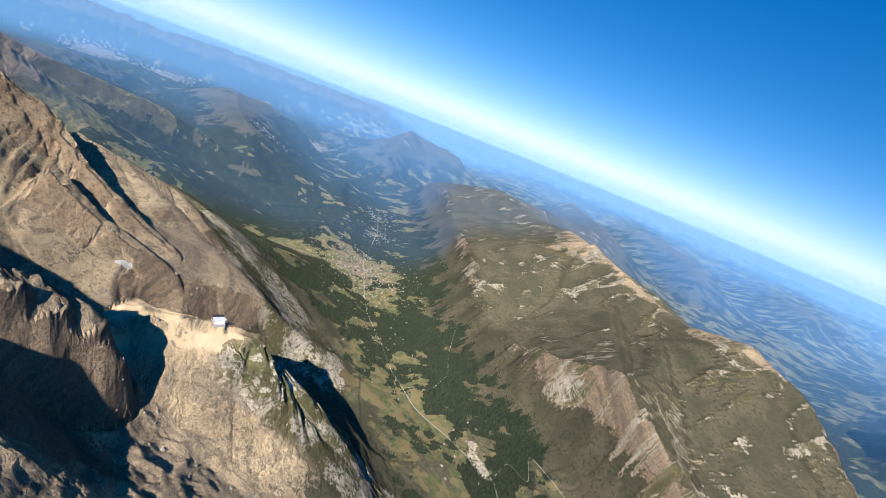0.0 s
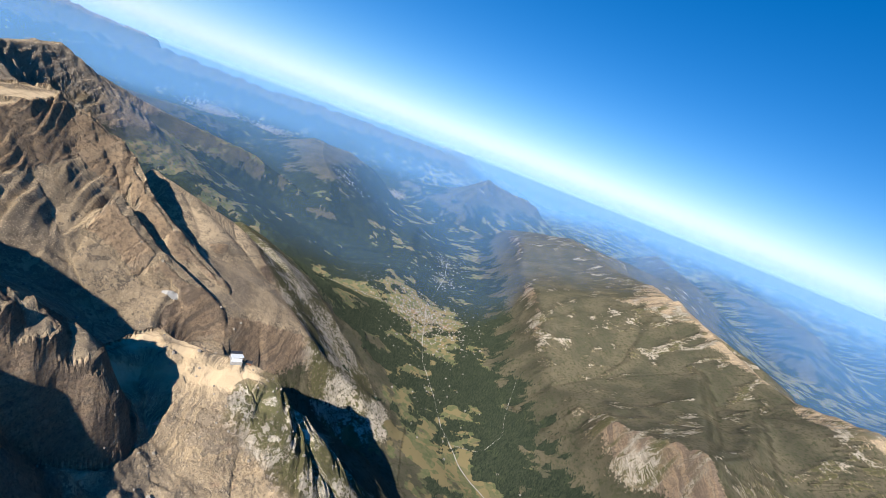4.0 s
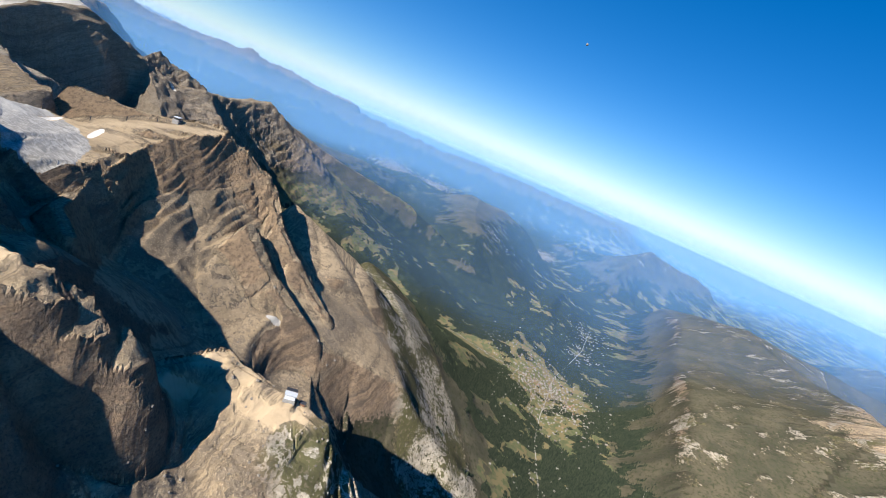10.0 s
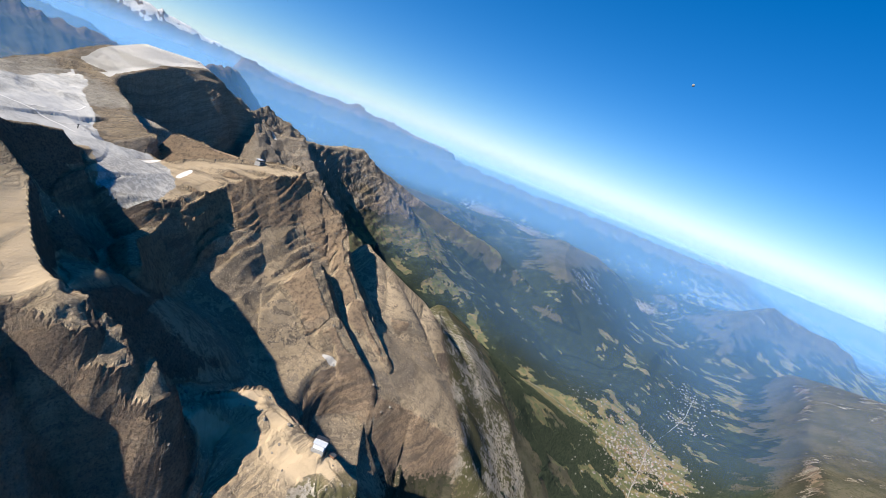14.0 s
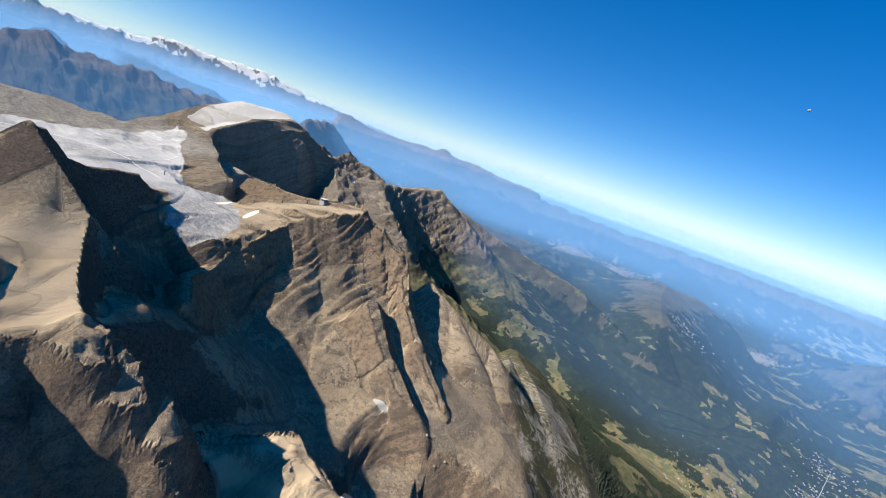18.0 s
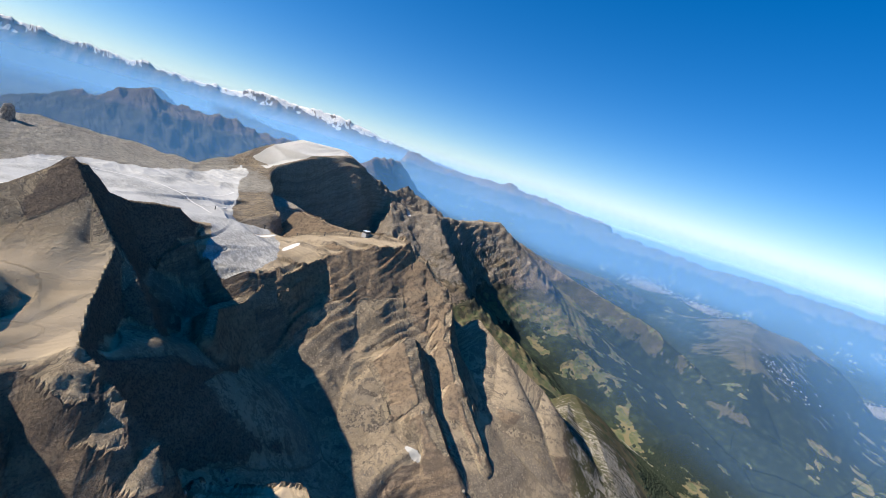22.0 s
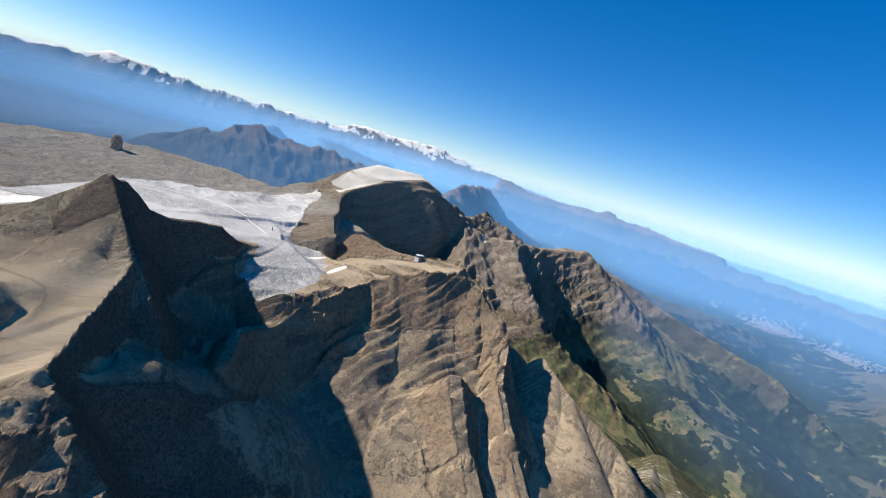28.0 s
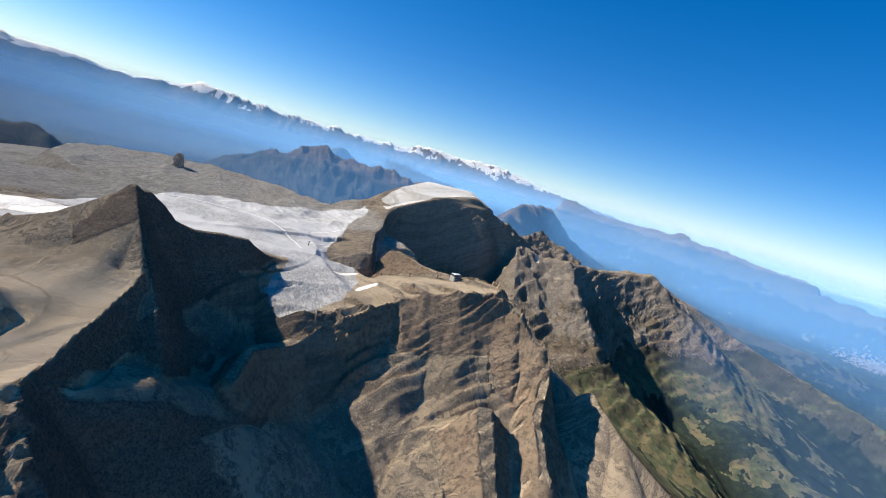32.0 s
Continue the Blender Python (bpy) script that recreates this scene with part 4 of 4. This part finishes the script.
def gable(w, d, z, rise, over, thick):
    """A pitched roof slab, ridge along y, with an overhang."""
    bm = bmesh.new()
    hw, hd = w / 2 + over, d / 2 + over
    drop_ = rise * over / (w / 2)
    ring = [(-hw, z - drop_), (0, z + rise), (hw, z - drop_), (hw, z - drop_ + thick), (0, z + rise + thick), (-hw, z - drop_ + thick)]
    a = [bm.verts.new((x, -hd, h)) for x, h in ring]
    b = [bm.verts.new((x, hd, h)) for x, h in ring]
    bm.faces.new(a[::-1]), bm.faces.new(b)
    for i in range(6):
        bm.faces.new((a[i], a[(i + 1) % 6], b[(i + 1) % 6], b[i]))
    return bm


def house_walls(w, d, z, rise):
    bm = bmesh.new()
    ring = [(-w / 2, -0.6), (w / 2, -0.6), (w / 2, z), (0, z + rise), (-w / 2, z)]
    a = [bm.verts.new((x, -d / 2, h)) for x, h in ring]
    b = [bm.verts.new((x, d / 2, h)) for x, h in ring]
    bm.faces.new(a), bm.faces.new(b[::-1])
    for i in range(5):
        bm.faces.new((a[i], b[i], b[(i + 1) % 5], a[(i + 1) % 5]))
    return bm


def village():
    kinds = []
    for w, d, z, rise in ((1.3, 1.5, 0.8, 0.4), (1.7, 2.2, 1.1, 0.5), (1.1, 1.2, 0.7, 0.4), (2.2, 3.6, 1.4, 0.6)):
        walls = part("house", house_walls(w, d, z, rise), PLASTER)
        part("roof", gable(w, d, z, rise, 0.25, 0.1), ROOF, walls)
        part("chimney", block(0.2, 0.38, 0.2, 0.38, z + 0.1, z + rise + 0.35), CONCRETE, walls)
        kinds.append(tagged(walls, "small chalet with a pitched roof in the valley village", "house", "village houses"))
    rng = random.Random(5)
    spots, made = [], 0
    while made < 300:
        u, v = rng.gauss(0, 0.42), rng.gauss(0, 0.42)
        x, y = -285 + 95 * u + 20 * v, 295 + 62 * v + 20 * u
        if any((x - a) ** 2 + (y - b) ** 2 < 7.5 for a, b in spots):
            continue
        spots.append((x, y))
        kind = rng.choices(kinds, (5, 3, 4, 0.5))[0]
        m = pose(x, y, ground_z(x, y), 0, 0, rng.choice((20, 40, 110, 130)) + rng.uniform(-12, 12))
        if made < 4 and kinds[made].matrix_basis == Matrix():
            kinds[made].matrix_basis = m
        else:
            copy_thing(kind, m)
        made += 1
    return spots


def far_houses(spots):
    """Hamlets and towns too far off to tell house from house."""
    rng = random.Random(8)
    verts, faces = [], []
    groups = [((-262, 290), (85, 60), 520, 0.9), ((-490, 340), (60, 30), 90, 1.0), ((-620, 358), (70, 40), 110, 1.0), ((-90, 300), (90, 40), 45, 0.9), ((60, 345), (60, 30), 14, 0.9),
              ((-1430, 200), (75, 60), 420, 2.2), ((-1650, -900), (120, 90), 300, 3.0), ((-2120, -720), (130, 110), 700, 3.2), ((-2140, -470), (120, 90), 420, 3.2), ((-850, 100), (120, 60), 60, 1.4), ((-340, 215), (60, 30), 40, 1.0)]
    for (cx, cy), (rx, ry), count, size in groups:
        for k in range(count):
            x, y = cx + rx * rng.gauss(0, 0.5), cy + ry * rng.gauss(0, 0.5)
            if any((x - a) ** 2 + (y - b) ** 2 < 5 for a, b in spots):
                continue
            z, w, d, h = ground_z(x, y), size * rng.uniform(0.5, 0.8), size * rng.uniform(0.6, 1.2), size * rng.uniform(0.6, 1.1)
            turn = rng.uniform(0, math.pi)
            c, s = math.cos(turn), math.sin(turn)
            base = len(verts)
            for px, py, pz in ((-w, -d, -1), (w, -d, -1), (w, d, -1), (-w, d, -1), (-w, -d, h), (w, -d, h), (w, d, h), (-w, d, h), (0, -d, h * 1.4), (0, d, h * 1.4)):
                verts.append((x + px * c - py * s, y + px * s + py * c, z + pz))
            for f in ((0, 1, 5, 8, 4), (2, 3, 7, 9, 6), (1, 2, 6, 5), (3, 0, 4, 7), (5, 6, 9, 8), (7, 4, 8, 9)):
                faces.append(tuple(base + i for i in f))
    mesh = bpy.data.meshes.new("far_houses")
    mesh.from_pydata(verts, [], faces)
    mesh.materials.append(PLASTER)
    tagged(new("far_houses", mesh), "pale houses of hamlets and towns in the valleys", "houses", "", "stuff")


def cable_station():
    """The middle station: a concrete base, an open steel hall, a pale sloping roof and a small annexe."""
    root = new("cable_car_station")
    x, y = 129.0, 161.0
    root.matrix_basis = pose(x, y, ground_z(x, y) + 0.1, 0, 0, 24)
    tagged(root, "cable car station with a pale sloping roof on the gravel spur", "cable station")
    part("base", block(-2.6, 2.6, -2.2, 2.2, -2.5, 0.5, 0.05), CONCRETE, root)
    hall = part("hall", block(-0.9, 2.2, -1.9, 1.9, 0.5, 1.9, 0.04), METAL, root)
    for k in range(4):
        part("window", block(-0.4 + k * 0.6, -0.05 + k * 0.6, -1.93, -1.88, 0.9, 1.5), GLASS, hall)
    bm = bmesh.new()
    ring = [(-1.2, 1.7), (2.6, 2.6), (2.6, 2.75), (-1.2, 1.85)]
    a, b = [[bm.verts.new((px, py, pz)) for px, pz in ring] for py in (-2.3, 2.3)]
    bm.faces.new(a), bm.faces.new(b[::-1])
    for i in range(4):
        bm.faces.new((a[i], b[i], b[(i + 1) % 4], a[(i + 1) % 4]))
    part("roof", bm, METAL, root, "pale sheet metal roof")
    for sx in (-2.3, -1.2):
        for sy in (-1.9, 1.9):
            part("post", block(sx - 0.1, sx + 0.1, sy - 0.1, sy + 0.1, 0.4, 2.2), STEEL, root)
    part("beam", block(-2.5, -1.0, -2.1, 2.1, 2.1, 2.35), STEEL, root)
    part("dock", block(-3.4, -1.0, -0.8, 0.8, 0.5, 1.3, 0.05), CONCRETE, root)
    hut = new("mountain_hut")
    x, y = 126.5, 165.6
    hut.matrix_basis = pose(x, y, ground_z(x, y) + 0.1, 0, 0, 10)
    tagged(hut, "small timber mountain hut beside the cable station", "hut")
    part("wall", house_walls(1.6, 2.2, 0.8, 0.4), TIMBER, hut)
    part("roof", gable(1.6, 2.2, 0.8, 0.4, 0.2, 0.08), STEEL, hut)


def top_station():
    """The top station: stacked dark blocks at the edge of the plateau, with a mast and a viewing deck."""
    root = new("summit_station")
    x, y = 36.0, -10.0
    root.matrix_basis = pose(x, y, ground_z(x, y), 0, 0, 20)
    tagged(root, "dark blocky summit station with stepped floors on the rock rim", "cable station")
    low = part("lower_floor", block(-2.6, 2.6, -1.8, 1.8, -2, 1.4, 0.05), CONCRETE, root)
    for k in range(5):
        part("window", block(-2.2 + k * 0.95, -1.6 + k * 0.95, 1.78, 1.84, 0.5, 1.1), GLASS, low)
    part("upper_floor", block(-1.8, 2.2, -1.3, 1.3, 1.4, 2.6, 0.05), STEEL, root)
    part("roof", block(-2.1, 2.5, -1.6, 1.6, 2.6, 2.85, 0.04), METAL, root)
    part("deck", block(-4.2, -2.6, -1.4, 1.4, -1, 0.5, 0.03), TIMBER, root)
    part("mast", block(-0.1, 0.1, -0.1, 0.1, 2.8, 6.0), STEEL, root)
    x, y = 44.0, -16.0
    mast = new("lift_pylon")
    mast.matrix_basis = pose(x, y, ground_z(x, y), 0, 0, 35)
    tagged(mast, "grey steel lift pylon on the gravel plateau", "pylon", "lift pylons")
    part("shaft", block(-0.18, 0.18, -0.18, 0.18, -0.5, 2.4), STEEL, mast)
    part("crossarm", block(-1.0, 1.0, -0.12, 0.12, 2.3, 2.55), STEEL, mast)
    for x, y in ((58, -22), (72, -30), (88, -42), (110, -70)):
        copy_thing(mast, pose(x, y, ground_z(x, y), 0, 0, 35))


def boulder(r, seed):
    bm = bmesh.new()
    bmesh.ops.create_icosphere(bm, subdivisions=2, radius=r)
    for v in bm.verts:
        v.co *= 0.75 + 0.5 * noise.noise(v.co / r * 1.3 + Vector((seed, 0, 0)))
    return bm


def rock_tower():
    bm = bmesh.new()
    rings = []
    for k, (h, r) in enumerate(((-4, 6.5), (1, 5.2), (4, 4.4), (7, 4.0), (10, 3.9), (12, 3.2), (13, 1.6))):
        ring = []
        for i in range(14):
            a = math.tau * i / 14
            q = r * (1 + 0.22 * noise.noise(Vector((math.cos(a) * 2, math.sin(a) * 2, h * 0.35))))
            ring.append(bm.verts.new((q * math.cos(a), q * math.sin(a), h + 0.5 * noise.noise(Vector((i, k, 3))))))
        rings.append(ring)
    for a, b in zip(rings, rings[1:]):
        for i in range(14):
            bm.faces.new((a[i], a[(i + 1) % 14], b[(i + 1) % 14], b[i]))
    bm.faces.new(rings[-1])
    bm.faces.new(rings[0][::-1])
    ob = part("rock_tower", bm, ROCK)
    ob.matrix_basis = pose(213, -257, ground_z(213, -257) - 1)
    tagged(ob, "lone square rock tower standing at the plateau's rim", "rock tower")


def moon():
    bm = bmesh.new()
    bmesh.ops.create_icosphere(bm, subdivisions=3, radius=11)
    for f in bm.faces:
        f.smooth = True
    ob = part("moon", bm, MOON)
    ob.matrix_basis = pose(255 - 0.966 * 4400, 228 - 0.104 * 4400, 358 + 0.241 * 4400)
    tagged(ob, "pale waning moon in the blue morning sky", "moon", "", "structure")


def forest():
    """Spruces, each a ragged cone with a skirt, where the woods stand nearest."""
    rng = np.random.default_rng(4)
    step = 1.3
    gx, gy = np.meshgrid(np.arange(-420, 215, step), np.arange(90, 500, step))
    x = (gx + rng.uniform(-0.6, 0.6, gx.shape)).ravel()
    y = (gy + rng.uniform(-0.6, 0.6, gy.shape)).ravel()
    i = np.clip(np.searchsorted(XS, x) - 1, 0, len(XS) - 2)
    j = np.clip(np.searchsorted(YS, y) - 1, 0, len(YS) - 2)
    keep = WOOD[j, i] + rng.uniform(-0.35, 0.35, x.shape) > 0.5
    keep &= SLOPE[j, i] < 1.6
    x, y, i, j = x[keep], y[keep], i[keep], j[keep]
    u, v = (x - XS[i]) / (XS[i + 1] - XS[i]), (y - YS[j]) / (YS[j + 1] - YS[j])
    z = (GZ[j, i] * (1 - u) + GZ[j, i + 1] * u) * (1 - v) + (GZ[j + 1, i] * (1 - u) + GZ[j + 1, i + 1] * u) * v
    n = len(x)
    tall, wide = rng.uniform(1.4, 2.7, n), rng.uniform(0.42, 0.72, n)
    verts = np.zeros((n, 6, 3))
    verts[:, 0] = np.stack([x, y, z + tall], -1)
    for k in range(5):
        a = rng.uniform(0, 0.5, n) + math.tau * k / 5
        r = wide * rng.uniform(0.75, 1.25, n)
        verts[:, k + 1] = np.stack([x + r * np.cos(a), y + r * np.sin(a), z + tall * rng.uniform(0.0, 0.15, n) - 0.1], -1)
    base = np.arange(n)[:, None] * 6
    tris = np.stack([base + np.array([[0, k + 1, (k + 1) % 5 + 1]]) for k in range(5)], 1).reshape(-1, 3)
    mesh = bpy.data.meshes.new("spruce_forest")
    mesh.vertices.add(n * 6)
    mesh.vertices.foreach_set("co", verts.astype(np.float32).ravel())
    mesh.loops.add(tris.size)
    mesh.loops.foreach_set("vertex_index", tris.astype(np.int32).ravel())
    mesh.polygons.add(len(tris))
    mesh.polygons.foreach_set("loop_start", np.arange(0, tris.size, 3, dtype=np.int32))
    mesh.polygons.foreach_set("loop_total", np.full(len(tris), 3, np.int32))
    mesh.update()
    mesh.materials.append(TREE)
    tagged(new("spruce_forest", mesh), "dark green spruce woods on the valley slopes", "forest", "", "stuff")


def boulders():
    """Fallen blocks on the gravel of the spur and under its walls."""
    kinds = []
    for k, r_ in enumerate((0.45, 0.6, 0.8, 1.1)):
        kinds.append(tagged(part("boulder", boulder(r_, k * 7.3), ROCK), "angular grey-tan boulder lying on the gravel slope", "boulder", "boulders"))
    rng = random.Random(12)
    made = 0
    while made < 120:
        x, y = rng.uniform(108, 190), rng.uniform(100, 200)
        if rng.random() < 0.3:
            x, y = rng.uniform(30, 110), rng.uniform(60, 140)
        z = ground_z(x, y)
        if z > 262 or z < 205 or math.hypot(x - 129, y - 161) < 7:
            continue
        m = pose(x, y, z + 0.1, rng.uniform(0, 40), rng.uniform(0, 40), rng.uniform(0, 360))
        if made < 4:
            kinds[made].matrix_basis = m
        else:
            copy_thing(rng.choices(kinds, (5, 4, 2, 1))[0], m)
        made += 1


ASPHALT = simple("pale_road_gravel", (0.26, 0.245, 0.22), (0.38, 0.36, 0.32), 0.5)


def road(points, wide, label, material=None, name="road"):
    """A strip that follows the ground along a bent line."""
    line = []
    for (ax, ay), (bx, by) in zip(points, points[1:]):
        n = max(2, int(math.hypot(bx - ax, by - ay) / 1.5))
        for k in range(n):
            u = k / n
            line.append((ax + (bx - ax) * u, ay + (by - ay) * u))
    smoothed = []
    for k in range(len(line)):
        near = line[max(0, k - 4):k + 5]
        smoothed.append((sum(p[0] for p in near) / len(near), sum(p[1] for p in near) / len(near)))
    bm = bmesh.new()
    last = None
    for (ax, ay), (bx, by) in zip(smoothed, smoothed[1:]):
        size = math.hypot(bx - ax, by - ay) or 1.0
        nx, ny = -(by - ay) / size * wide / 2, (bx - ax) / size * wide / 2
        z = max(ground_z(ax + nx, ay + ny), ground_z(ax - nx, ay - ny), ground_z(ax, ay)) + 0.12
        row = (bm.verts.new((ax + nx, ay + ny, z)), bm.verts.new((ax - nx, ay - ny, z)))
        if last:
            bm.faces.new((last[0], last[1], row[1], row[0]))
        last = row
    tagged(part(name, bm, material or ASPHALT), label, name.split("_")[-1], name.replace("_", " ") + "s", "structure")


road([(120, 352), (84, 356), (40, 330), (10, 312), (-40, 300), (-90, 296), (-150, 288), (-210, 290), (-270, 296), (-330, 300), (-420, 322), (-520, 345), (-640, 360)], 0.9, "pale valley road winding between meadows")
road([(84, 356), (70, 372), (92, 380), (64, 392), (100, 402), (150, 410)], 0.7, "pale hairpin road on the grass slope")
road([(-285, 290), (-292, 250), (-280, 215), (-296, 170), (-290, 120), (-296, 60)], 0.7, "pale lane through the meadows of the side valley")
road([(-16, 306), (-10, 330), (-30, 350), (-70, 362), (-120, 380)], 0.6, "pale farm track over the meadows")
FIRN = simple("packed_snow", (0.66, 0.63, 0.58), (0.78, 0.75, 0.70), 0.8)
road([(205, -122), (178, -126), (158, -121), (138, -110), (128, -92), (120, -76), (113, -55)], 1.3, "packed snow track across the grey glacier", FIRN, "snow_track")
road([(128, -92), (108, -98), (92, -112), (80, -128)], 1.0, "packed snow track across the grey glacier", FIRN, "snow_track")
road([(120, -76), (104, -78), (96, -90)], 0.9, "packed snow track across the grey glacier", FIRN, "snow_track")
cable_station()
boulders()
top_station()
rock_tower()
moon()
forest()
far_houses(village())
